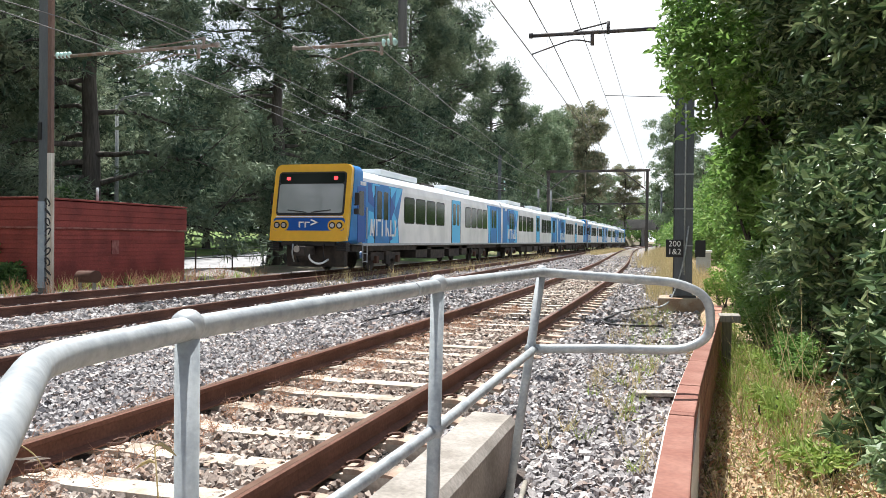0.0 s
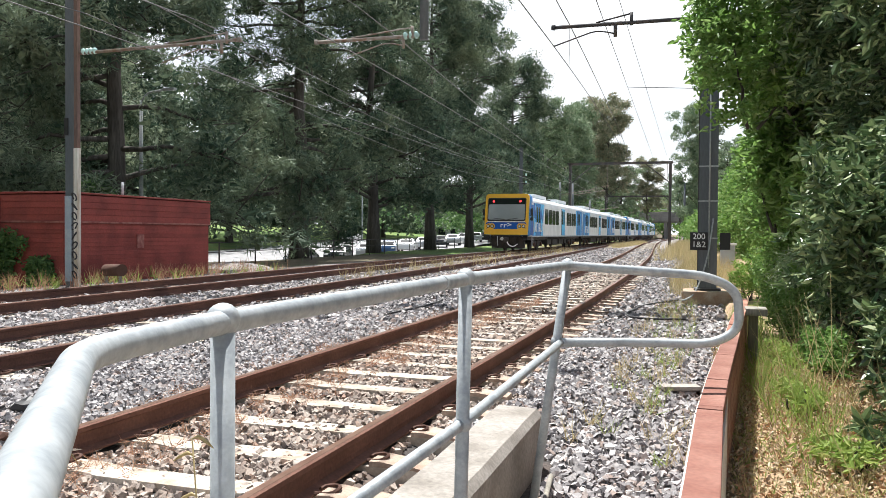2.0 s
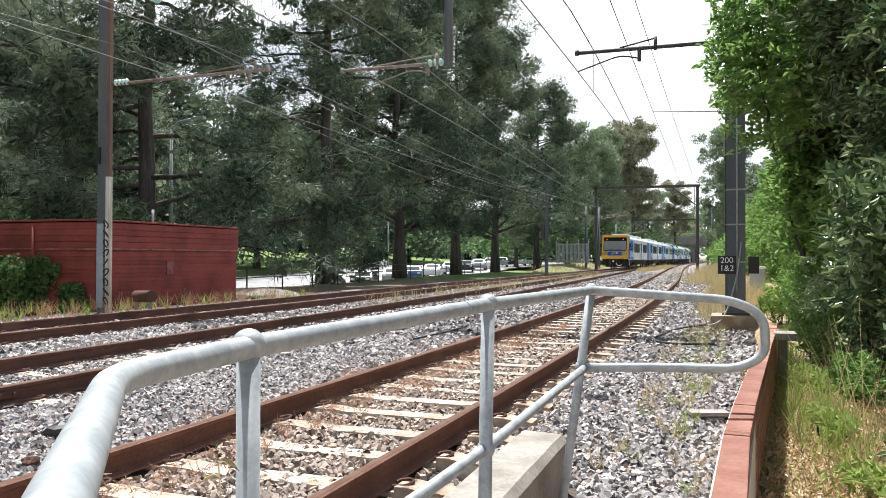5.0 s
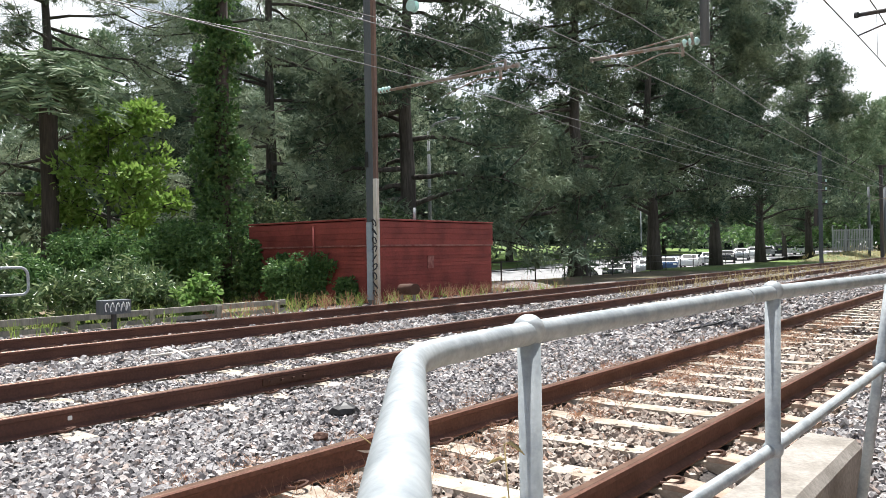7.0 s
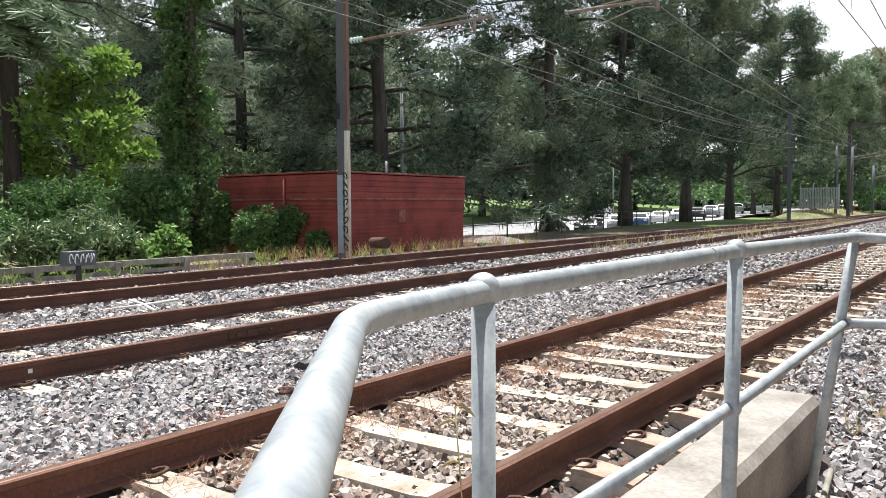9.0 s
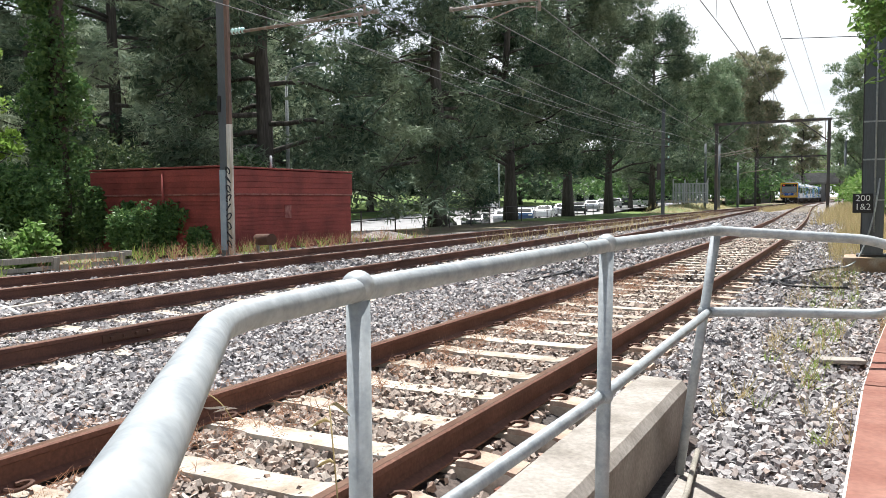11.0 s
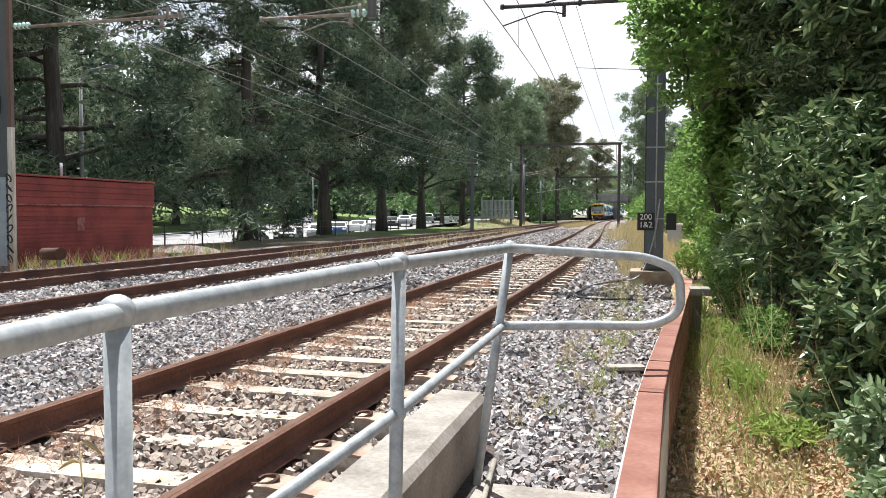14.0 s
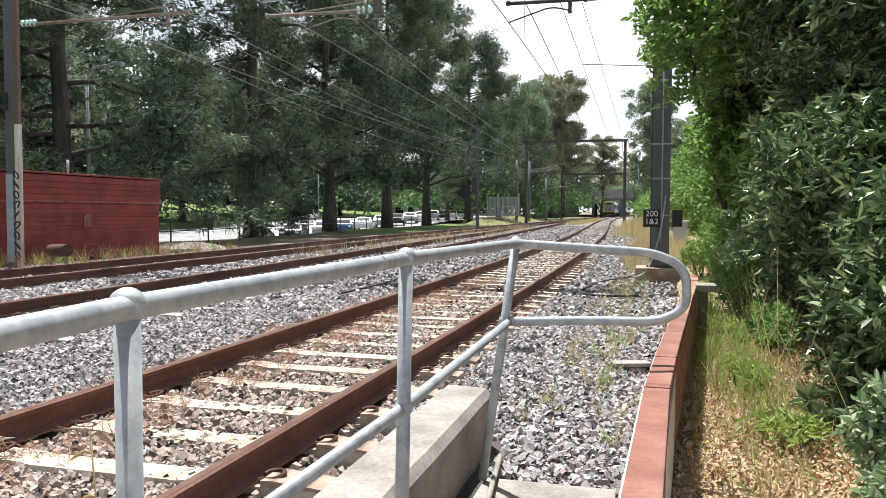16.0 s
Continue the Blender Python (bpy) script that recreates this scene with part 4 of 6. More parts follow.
        boxed("course", (0.004, D / 2, z), (0.03, D - 0.01, 0.108), M["redbox"], root, bevel=0.004)
        boxed("course", (-W / 2, -0.004, z), (W - 0.01, 0.03, 0.108), M["redbox"], root, bevel=0.004)
    boxed("string_course", (-W / 2, D / 2, 1.73), (W + 0.12, D + 0.12, 0.05), M["redpale"], root, "worn pale red ledge", 0.01)
    boxed("parapet", (-W / 2, D / 2, 2.1), (W + 0.06, D + 0.06, 0.7), M["redbox"], root)
    for k in range(4):
        z = 1.84 + k * 0.17
        boxed("parapet_plank", (0.04, D / 2, z), (0.03, D + 0.1, 0.158), M["redbox"], root, bevel=0.006)
        boxed("parapet_plank", (-W / 2, -0.04, z), (W + 0.1, 0.03, 0.158), M["redbox"], root, bevel=0.006)
    boxed("cap", (-W / 2, D / 2, 2.5), (W + 0.14, D + 0.14, 0.05), M["redbox"], root, bevel=0.012)
    tube("downpipe", [(-2.1, -0.08, 0.1), (-2.1, -0.08, 2.35)], 0.04, M["redbox"], root)
    tube("vent_pipe", [(-1.2, 3.6, 2.4), (-1.2, 3.6, 3.0)], 0.04, M["galv"], root)
    boxed("hatch", (0.03, 2.9, 1.2), (0.03, 0.3, 0.4), M["redpale"], root, bevel=0.01)
    return root


hut()
valve = thing("standpipe", pose(-13.7, 15.9, -0.05), "rusty pipe stub lying on supports", "pipe stub")
tube("pipe", [(-0.3, 0.1, 0.42), (0.35, -0.1, 0.44)], 0.15, M["clip"], valve, "rust-red pipe", seg=14)
boxed("support", (-0.3, 0.1, 0.15), (0.06, 0.06, 0.4), M["timber"], valve, bevel=0.006)
boxed("support", (0.3, -0.1, 0.15), (0.06, 0.06, 0.4), M["timber"], valve, bevel=0.006)


# ---- low fence, box and pipe loop along the far side ----
def post_rail_fence():
    root = thing("rail_fence", pose(-14.5, 4.0, -0.1), "low weathered timber and concrete fence rail", "fence")
    for k in range(6):
        boxed("fence_post", (0.02 * k, k * 1.6, 0.12), (0.12, 0.12, 0.5), M["timber"], root, bevel=0.01)
    boxed("fence_rail", (0.05, 4, 0.34), (0.08, 8.6, 0.12), M["timber"], root, bevel=0.01)
    boxed("fence_rail", (0.05, 4, 0.16), (0.06, 8.6, 0.09), M["timber"], root, bevel=0.01)
    return root


post_rail_fence()
trough = tagged(boxed("concrete_trough", (-14.3, 2.4, 0.05), (0.5, 5.5, 0.36), M["concrete"], bevel=0.02), "grey concrete cable trough beside the far track", "cable trough")
cabinet_l = thing("small_signal_box", pose(-13.7, 7.6, -0.1), "small dark track box with pale scrawl on a short post", "signal box")
boxed("body", (0, 0, 0.55), (0.25, 0.55, 0.26), M["mast"], cabinet_l, bevel=0.012)
boxed("post", (0, 0, 0.2), (0.07, 0.07, 0.5), M["mast_dark"], cabinet_l)
for i in range(5):
    tube("scrawl", [(0.132, -0.2 + i * 0.1 + 0.035 * math.cos(a), 0.55 + 0.08 * math.sin(a * (1.0 + 0.2 * i))) for a in np.linspace(0, 4.4, 10)], 0.01, M["white"], cabinet_l, "white spray-painted scrawl", seg=5)
loop = thing("pipe_barrier", pose(-13.5, 4.2, 0.0), "galvanised pipe barrier with rounded end", "barrier")
tube("rail", arc([(0, -1.5, 1.23), (0, 1.78, 1.22), (0, 1.8, 0.77), (0, -1.5, 0.77)], 0.14, 6), 0.024, M["galv"], loop)
tube("post", [(0, 0.3, -0.2), (0, 0.3, 1.23)], 0.024, M["galv"], loop)
tube("post", [(0, -1.2, -0.2), (0, -1.2, 1.23)], 0.024, M["galv"], loop)

# ---- street, park and parked cars ----
def street(Y):
    """The street climbs gently towards the bridge."""
    return np.clip(-1.25 + 0.025 * (Y - 60), -1.5, 0.0)


road = grid_sheet("road", np.array([-50.5, -42, -36, -30, -25.4]), np.arange(30, 300, 6.0), lambda X, Y: street(Y) + 0 * X, M["asphalt"])
for v in road.data.vertices:
    v.co.x += -0.05 * (v.co.y - 50)
tagged(road, "pale sunlit asphalt street with parked cars", "road", kind="structure")
lawn = grid_sheet("lawn", np.array([-400, -200, -120, -90, -64]), np.arange(-60, 400, 8.0), lambda X, Y: street(Y) + 0.14 + 0.06 * (-64 - X).clip(0, 90) + 0.2 * ripple(X, Y, 40, 2), M["lawn"])
for v in lawn.data.vertices:
    v.co.x += -0.05 * (v.co.y - 50) + 14
tagged(lawn, "sunlit green park lawn beyond the street", "lawn", kind="structure")
strip = grid_sheet("grass_strip", np.array([-25.2, -24.2, -23.4, -21, -18, -15.5]), np.arange(46, 180, 4.0), lambda X, Y: -0.16 - 0.78 * np.clip((-23.4 - X) / 1.8, 0, 1) - 0.5 * np.clip((54 - Y) / 8, 0, 1) + 0.05 * ripple(X, Y, 6, 4), M["lawn"])
tagged(strip, "mown grass strip between street and line", "grass strip", kind="structure")


def car(m, paint, label, tall=0.0, ute=False):
    root = thing("car", m, label, "car", "parked cars")
    side = [(-2.1, 0.35), (-2.1, 0.72), (-1.95, 0.95), (-1.3, 1.0), (-0.75, 1.42 + tall), (0.75, 1.46 + tall), (1.55, 1.05), (2.05, 0.95), (2.15, 0.6), (2.12, 0.35), (1.75, 0.28), (-1.7, 0.28)]
    bm = prism(side, -0.86, 0.86, "x")
    for v in bm.verts:
        if v.co.z > 1.1:
            v.co.x *= 0.82
    bmesh.ops.bevel(bm, geom=list(bm.edges), offset=0.05, segments=2, affect="EDGES")
    part("body", bm, paint, root, smooth=False)
    for s in (-1, 1):
        bm = prism([(-1.15, 1.0), (-0.72, 1.36 + tall), (0.7, 1.39 + tall), (1.35, 1.04)], s * 0.745, s * 0.83, "x")
        for v in bm.verts:
            if v.co.z > 1.1:
                v.co.x *= 0.97
        part("side_window", bm, M["glass"], root)
    part("windscreen", prism([(-1.32, 0.99), (-0.8, 1.39 + tall), (-0.7, 1.36 + tall), (-1.2, 0.98)], -0.66, 0.66, "x"), M["glass"], root)
    part("rear_window", prism([(0.78, 1.42 + tall), (1.5, 1.07), (1.4, 1.04), (0.7, 1.4 + tall)], -0.66, 0.66, "x"), M["glass"], root)
    for y in (-1.3, 1.35):
        for s in (-1, 1):
            w = tube("wheel", [(s * 0.7, y, 0.32), (s * 0.88, y, 0.32)], 0.32, M["black"], root, seg=18, smooth=False)
            tube("rim", [(s * 0.86, y, 0.32), (s * 0.895, y, 0.32)], 0.2, M["silver"], w, seg=14, smooth=False)
    for s in (-1, 1):
        boxed("headlight", (s * 0.62, -2.06, 0.78), (0.32, 0.12, 0.14), M["white"], root, bevel=0.02)
        boxed("tail_lamp", (s * 0.7, 2.08, 0.82), (0.2, 0.1, 0.16), M["car_red"], root, bevel=0.02)
    return root


proto = {}
kinds = ["car_dark", "car_dark", "car_silver", "car_blue", "car_white", "car_silver", "car_dark", "car_silver", "car_white", "car_silver", "car_dark", "car_white", "car_white", "car_blue", "car_silver", "car_dark", "car_white", "car_silver", "car_red", "car_dark", "car_white"]
spots_ = [(-28.6 - 0.05 * (y - 50), y, kinds[k], 16 + (k * 37 % 7) - 3) for k, y in enumerate((53.4, 60.5, 67.5, 73.0, 79.5, 86.0, 92.5, 99.0, 105.5, 112, 119, 126, 133, 140))]
spots_ += [(-41.5, 50, "car_dark", 184), (-50.0, 108, "car_white", 184)]
words = dict(car_white="white parked sedan with dark windows", car_silver="silver parked hatchback with dark windows", car_dark="dark parked car catching the sun", car_blue="dark blue parked car", car_red="small red parked hatchback car")
for x, y, c, rz in spots_:
    m = pose(x, y, float(street(y)), 0, 0, rz)
    if c in proto:
        copy_thing(proto[c], m)
    else:
        proto[c] = car(m, M[c], words[c])


def street_pole(x, y, h, label, arm=0.0):
    root = thing("street_lamp", pose(x, y, -0.9), label, "street lamp", "street lamps")
    tube("pole", [(0, 0, 0), (0, 0, h * 0.5), (0, 0, h)], [0.13, 0.1, 0.07], M["galv"], root)
    if arm:
        tube("arm", arc([(0, 0, h - 0.1), (0.3, 0, h + 0.35), (arm, 0, h + 0.5)], 0.4, 5), 0.05, M["galv"], root)
        boxed("lamp_head", (arm, 0, h + 0.48), (0.7, 0.24, 0.12), M["galv"], root, bevel=0.03)
    return root


street_pole(-46.5, 84, 8.6, "slim grey steel street lamp pole")
street_pole(-25.6, 31.5, 8.5, "grey street lamp with a curved arm", 1.6)
street_pole(-50, 112, 8, "slim grey steel street lamp pole")

# wire fence along the street
fence = thing("wire_fence", pose(0, 0, 0), "low black post and rail fence along the street", "fence")
for k in range(16):
    tube("fence_post", [(-19.5 - 0.1 * k * 3, 26 + k * 3.4, -0.2), (-19.5 - 0.1 * k * 3, 26 + k * 3.4, 0.9)], 0.035, M["mast_dark"], fence, seg=6)
for z in (0.86, 0.45):
    tube("fence_rail", [(-19.5, 26, z), (-19.5 - 4.5, 26 + 51, z)], 0.022, M["mast_dark"], fence, seg=6)

# line-side mast beyond the hut, portals, bridge
mid = thing("signal_mast", pose(-14.3, 64.5, -0.1), "tall slim dark steel line-side mast with insulator brackets", "catenary mast", "catenary masts")
h_beam("column", 8.6, 0.24, 0.26, M["mast"], mid)
for z in (5.6, 6.2, 4.6):
    boxed("bracket", (0.1, 0, z), (0.8, 0.12, 0.1), M["mast_dark"], mid)
    boxed("bracket_insulator", (0.42, 0, z + 0.14), (0.12, 0.12, 0.22), M["insulator"], mid, bevel=0.03)
boxed("relay_box", (-0.3, 0, 3.6), (0.3, 0.3, 1.3), M["mast_dark"], mid, bevel=0.02)


def portal(y, x0, x1, h, braces=True):
    root = thing("catenary_portal", pose(0, y, -0.1), "dark steel portal frame spanning the tracks", "portal", "catenary portals")
    boxed("column", (x1, 0, h / 2), (0.3, 0.3, h), M["mast_dark"], root)
    boxed("column", (x0, 0, h / 2), (0.3, 0.3, h), M["mast_dark"], root)
    boxed("beam", ((x0 + x1) / 2, 0, h), (x1 - x0 + 0.5, 0.3, 0.26), M["mast_dark"], root)
    if braces:
        tube("brace", [(x1, 0, h - 2.2), (x1 - 2.6, 0, h - 0.1)], 0.06, M["mast_dark"], root)
        tube("brace", [(x0, 0, h - 2.2), (x0 + 2.6, 0, h - 0.1)], 0.06, M["mast_dark"], root)
    for xx in (float(cx("near", y)), float(cx("far", y))):
        tube("registration_arm", [(xx + 2.2, 0, h - 2.4), (xx - 0.2, 0, h - 2.9)], 0.03, M["boom"], root, seg=6)
        tube("drop_rod", [(xx + 2.0, 0, h - 0.1), (xx + 2.0, 0, h - 2.6)], 0.04, M["boom"], root, seg=6)
    return root


portal(88, -13.95, -3.2, 9.2)
portal(140, -16.0, -3.5, 8.0)
for x, y, h in ((-16.8, 98, 8.0), (-16.0, 103, 8.2), (-15.8, 118, 6.5), (-2.2, 112, 8.5)):
    pl = thing("line_pole", pose(x, y, -0.2), "plain grey line-side pole", "pole", "line-side poles")
    tube("pole", [(0, 0, 0), (0, 0, h)], [0.17, 0.13], M["mast"], pl)
    tube("cross_arm", [(0, 0, h - 1.6), (4.2, 0, h - 1.0)], 0.05, M["boom"], pl, seg=6)


def bridge():
    root = thing("road_bridge", pose(-9, 240, 0), "grey concrete road bridge over the railway", "bridge")
    boxed("deck", (0, 0, 5.9), (60, 12, 1.3), M["bridge"], root)
    boxed("parapet", (0, -6.0, 7.1), (60, 0.3, 1.3), M["bridge"], root, "pale concrete parapet", 0.03)
    boxed("parapet", (0, 6.0, 7.1), (60, 0.3, 1.3), M["bridge"], root)
    for x in (-8.6, -0.9, 7.0):
        boxed("pier", (x, 0, 2.4), (0.9, 9, 5.6), M["bridge"], root, bevel=0.05)
    boxed("abutment", (-20, 0, 2.5), (12, 11, 5.6), M["bridge"], root)
    boxed("abutment", (18, 0, 2.5), (12, 11, 5.6), M["bridge"], root)
    for k in range(7):
        boxed("girder", (0, -5 + k * 1.66, 5.1), (60, 0.4, 0.6), M["bridge"], root)
    for k in range(13):
        tube("railing_post", [(-24 + k * 4, -6, 7.7), (-24 + k * 4, -6, 8.5)], 0.06, M["galv"], root, seg=5)
    tube("railing", [(-28, -6, 8.4), (28, -6, 8.4)], 0.06, M["galv"], root, seg=5)
    return root


bridge()
embankment = grid_sheet("embankment", np.array([-120, -60, -24, -17, -14]), np.array([228, 234, 238, 243, 252, 420]), lambda X, Y: np.where(X < -16, 5.0, -0.3) + 0 * Y, M["soil"])
tagged(embankment, "dark earth bank beside the bridge", "embankment", kind="structure")
mound = grid_sheet("sandy_mound", np.linspace(-20.5, -14.6, 12), np.linspace(80, 130, 18), lambda X, Y: -0.3 + 1.4 * np.clip((-14.8 - X) / 6, 0, 1) * np.clip((Y - 80) / 8, 0, 1) * np.clip((132 - Y) / 20, 0, 1) * np.clip((X + 20.5) / 1.5, 0, 1) + 0.12 * ripple(X, Y, 5, 6), M["bank"])
tagged(mound, "dry sandy bank with sparse straw grass", "bank", kind="structure")


def compound():
    root = thing("steel_compound", pose(-17.4, 92, 0.75), "grey galvanised steel slat enclosure on the bank", "enclosure")
    for k in range(24):
        boxed("slat", (-1.8 + k * 0.157, 0, 1.15), (0.085, 0.05, 2.3), M["mesh_fence"], root)
    for z in (0.2, 1.2, 2.2):
        boxed("slat_rail", (0, 0.06, z), (3.8, 0.06, 0.09), M["mesh_fence"], root)
    for x in (-1.9, -0.6, 0.7, 1.9):
        boxed("post", (x, 0.1, 1.3), (0.12, 0.12, 2.7), M["cabinet"], root)
        boxed("stay", (x, 0.35, 2.75), (0.06, 0.5, 0.06), M["cabinet"], root)
    return root


compound()


def building(x, y, w, d, storeys, label, rz=0.0, red=False):
    root = thing("apartment_building", pose(x, y, 0, 0, 0, rz), label, "building")
    h = storeys * 3.1
    boxed("wall", (0, 0, h / 2), (w, d, h), M["bldg"], root)
    boxed("roof", (0, 0, h + 0.2), (w + 0.6, d + 0.6, 0.4), M["bridge"], root)
    n = int(w / 3.2)
    for s in range(storeys):
        boxed("balcony_slab", (0, -d / 2 - 0.5, s * 3.1 + 0.1), (w, 1.2, 0.2), M["car_white"], root)
        for k in range(n):
            boxed("window", (-w / 2 + (k + 0.5) * w / n, -d / 2 - 0.02, s * 3.1 + 1.6), (2.0, 0.08, 1.8), M["glass"], root)
    return root


building(-72, 215, 34, 14, 4, "white and grey apartment block with balconies", 12)
building(-64, 235, 30, 14, 4, "pale rendered block with dark windows", 10)
building(-125, 128, 26, 12, 2, "low pale building with a red awning beyond the park", 20)
building(-165, 70, 40, 12, 2, "long low pale building beyond the park", 40)
relay = thing("relay_cabinet", pose(1.0, 30, -0.05) @ Matrix.Scale(0.8, 4), "grey steel relay cabinet with a pitched pale top", "equipment cabinet")
boxed("body", (0, 0, 0.72), (0.62, 0.5, 1.2), M["cabinet"], relay, bevel=0.015)
boxed("roof", (0, 0, 1.36), (0.74, 0.62, 0.1), M["white"], relay, "pale lid", 0.02)
boxed("plinth", (0, 0, 0.02), (0.7, 0.55, 0.25), M["concrete"], relay)
boxed("door", (0, -0.262, 0.72), (0.54, 0.02, 1.08), M["cabinet"], relay, bevel=0.006)

# ---- the train ----
CAR, HALF = 23.3, 1.46


def sheared(bm, k=0.085, z0=1.05):
    for v in bm.verts:
        v.co.y += (v.co.z - z0) * k
    return bm


def rounded(x0, x1, z0, z1, r, n=4):
    out = []
    for cx_, cz, a in ((x1 - r, z1 - r, 0), (x0 + r, z1 - r, 90), (x0 + r, z0 + r, 180), (x1 - r, z0 + r, 270)):
        for i in range(n + 1):
            t = radians(a + 90 * i / n)
            out.append((cx_ + r * math.cos(t), cz + r * math.sin(t)))
    return out


def cab_front(parent, flip=False):
    """Raked yellow cab face with windscreen, lamps, steps and coupler, facing -y, on a blue shell."""
    y, K = M["train_yellow"], 0.19
    rake = lambda bm: sheared(bm, K)
    bm = prism(rounded(-HALF + 0.03, HALF - 0.03, 1.1, 3.74, 0.24, 6), -0.02, 0.17, "y")
    for v in bm.verts:
        if v.co.z < 1.45 and abs(v.co.x) < 1.0:
            v.co.z = 1.3
    made = [part("cab_end", rake(bm), y, parent, "yellow moulded cab face")]
    made.append(part("lower_lip", rake(prism([(-1.0, 1.3), (1.0, 1.3), (1.0, 1.42), (-1.0, 1.42)], -0.025, 0.15, "y")), y, parent))
    for s in (-1, 1):
        made.append(part("face_corner", rake(prism([(s * 0.93, 1.4), (s * 1.4, 1.4), (s * 1.42, 1.12), (s * 1.1, 1.1)], -0.03, 0.16, "y")), y, parent))
    bm = prism(rounded(-HALF + 0.002, HALF - 0.002, 1.02, 3.72, 0.25, 6), 0.17, 1.33, "y")
    for v in bm.verts:
        if v.co.y < 0.5:
            v.co.y += (v.co.z - 1.05) * K
    made.append(part("cab_shell", bm, M["train_blue"], parent, "blue cab side shell"))
    made.append(part("windscreen_frame", rake(prism(rounded(-1.26, 1.26, 1.97, 3.47, 0.12), -0.045, 0.0, "y")), M["black"], parent))
    made.append(part("windscreen", rake(prism(rounded(-1.2, 1.2, 2.06, 3.05, 0.08), -0.06, -0.03, "y")), M["windscreen"], parent, "wide windscreen in a grey that stands for reflections"))
    made.append(part("destination_panel", rake(prism(rounded(-1.2, 1.2, 3.07, 3.42, 0.08), -0.058, -0.03, "y")), M["train_glass"], parent, "dark destination panel"))
    made.append(part("lower_panel", rake(prism(rounded(-1.32, 1.32, 1.46, 1.9, 0.1), -0.04, 0.0, "y")), M["train_navy"], parent, "blue lower panel"))
    made.append(part("white_line", rake(prism([(-1.24, 1.915), (1.24, 1.915), (1.24, 1.955), (-1.24, 1.955)], -0.056, 0.0, "y")), M["white"], parent))
    for s in (-1, 1):
        made.append(part("lamp_pod", rake(prism(rounded(s * 1.03 - 0.3, s * 1.03 + 0.3, 1.46, 1.82, 0.16), -0.065, 0.0, "y")), y, parent))
        for dx in (-0.13, 0.13):
            made.append(tube("lamp_bezel", [(s * 1.03 + dx, 0.04, 1.64), (s * 1.03 + dx, 0.025, 1.64)], 0.115, M["black"], parent, seg=16, smooth=False))
            made.append(tube("headlight", [(s * 1.03 + dx, 0.03, 1.64), (s * 1.03 + dx, 0.012, 1.64)], 0.07, M["silver"], parent, seg=16, smooth=False))
        made.append(part("tail_light", rake(prism(rounded(s * 0.88 - 0.07, s * 0.88 + 0.07, 3.19, 3.3, 0.03), -0.07, -0.03, "y")), M["tail"], parent, "lit red tail light"))
        made.append(tube("wiper", [(s * 0.1, 0.1, 2.08), (s * 0.8, 0.12, 2.16)], 0.016, M["black"], parent, seg=5))
        for k in range(4):
            made.append(boxed("step_tread", (s * 1.24, 0.18, 1.04 - k * 0.075), (0.36, 0.36, 0.045), M["black"], parent, bevel=0.01))
        made.append(boxed("step_bracket", (s * 1.24, 0.26, 0.92), (0.26, 0.24, 0.32), M["under"], parent))
        made.append(boxed("mirror_arm", (s * 1.5, 0.6, 2.35), (0.14, 0.05, 0.05), M["black"], parent))
        made.append(boxed("mirror", (s * 1.58, 0.55, 2.55), (0.16, 0.12, 0.42), M["black"], parent, bevel=0.03))
        made.append(boxed("lower_mirror", (s * 1.58, 0.5, 2.12), (0.16, 0.12, 0.2), M["black"], parent, bevel=0.03))
    for x in (-0.32, -0.1):
        made.append(boxed("emblem_bar", (x, 0.06, 1.66), (0.05, 0.02, 0.2), M["white"], parent))
        made.append(boxed("emblem_bar", (x + 0.07, 0.07, 1.74), (0.16, 0.02, 0.045), M["white"], parent))
    made.append(part("emblem_arrow", prism([(0.1, 1.85), (0.38, 1.74), (0.1, 1.63), (0.1, 1.68), (0.27, 1.74), (0.1, 1.8)], 0.05, 0.09, "y"), M["white"], parent))
    made.append(boxed("apron", (0, 0.25, 1.12), (2.0, 0.4, 0.34), M["black"], parent, bevel=0.03))
    made.append(boxed("plough", (0, 0.75, 0.6), (2.2, 0.3, 0.75), M["under"], parent, bevel=0.06))
    made.append(boxed("coupler", (0, -0.15, 0.78), (0.36, 0.8, 0.32), M["under"], parent, bevel=0.05))
    made.append(tube("coupler_face", [(-0.1, -0.52, 0.84), (-0.1, -0.58, 0.84)], 0.11, M["silver"], parent, seg=12, smooth=False))
    made.append(tube("brake_hose", arc([(0.1, -0.1, 0.78), (0.25, -0.3, 0.45), (0.55, -0.15, 0.32), (0.75, 0.1, 0.5)], 0.2, 5), 0.035, M["white"], parent, seg=7))
    for x in (-0.55, -0.4, 0.6):
        made.append(tube("jumper_cable", arc([(x, 0.05, 1.0), (x + 0.05, -0.12, 0.7), (x + 0.02, 0.1, 0.4)], 0.15, 4), 0.025, M["cabinet"] if x < -0.5 else M["black"], parent, seg=6))
    for ob in made:
        ob.matrix_basis = pose(0, CAR + 0.35, 0, 0, 0, 180) if flip else pose(0, -0.35, 0)
    return made


def side_panel(name, outline, mat, parent, proud, label=""):
    out = []
    for s in (1, -1):
        out.append(part(name, prism(outline, s * (HALF - 0.004), s * (HALF + proud), "x"), mat, parent, label))
    return out


def bogie(parent, y):
    for s in (-1, 1):
        boxed("bogie_frame", (s * 1.05, y, 0.55), (0.16, 3.2, 0.3), M["under"], parent, bevel=0.04)
        boxed("spring_box", (s * 1.12, y, 0.5), (0.2, 0.5, 0.5), M["under"], parent, bevel=0.04)
        for dy in (-1.15, 1.15):
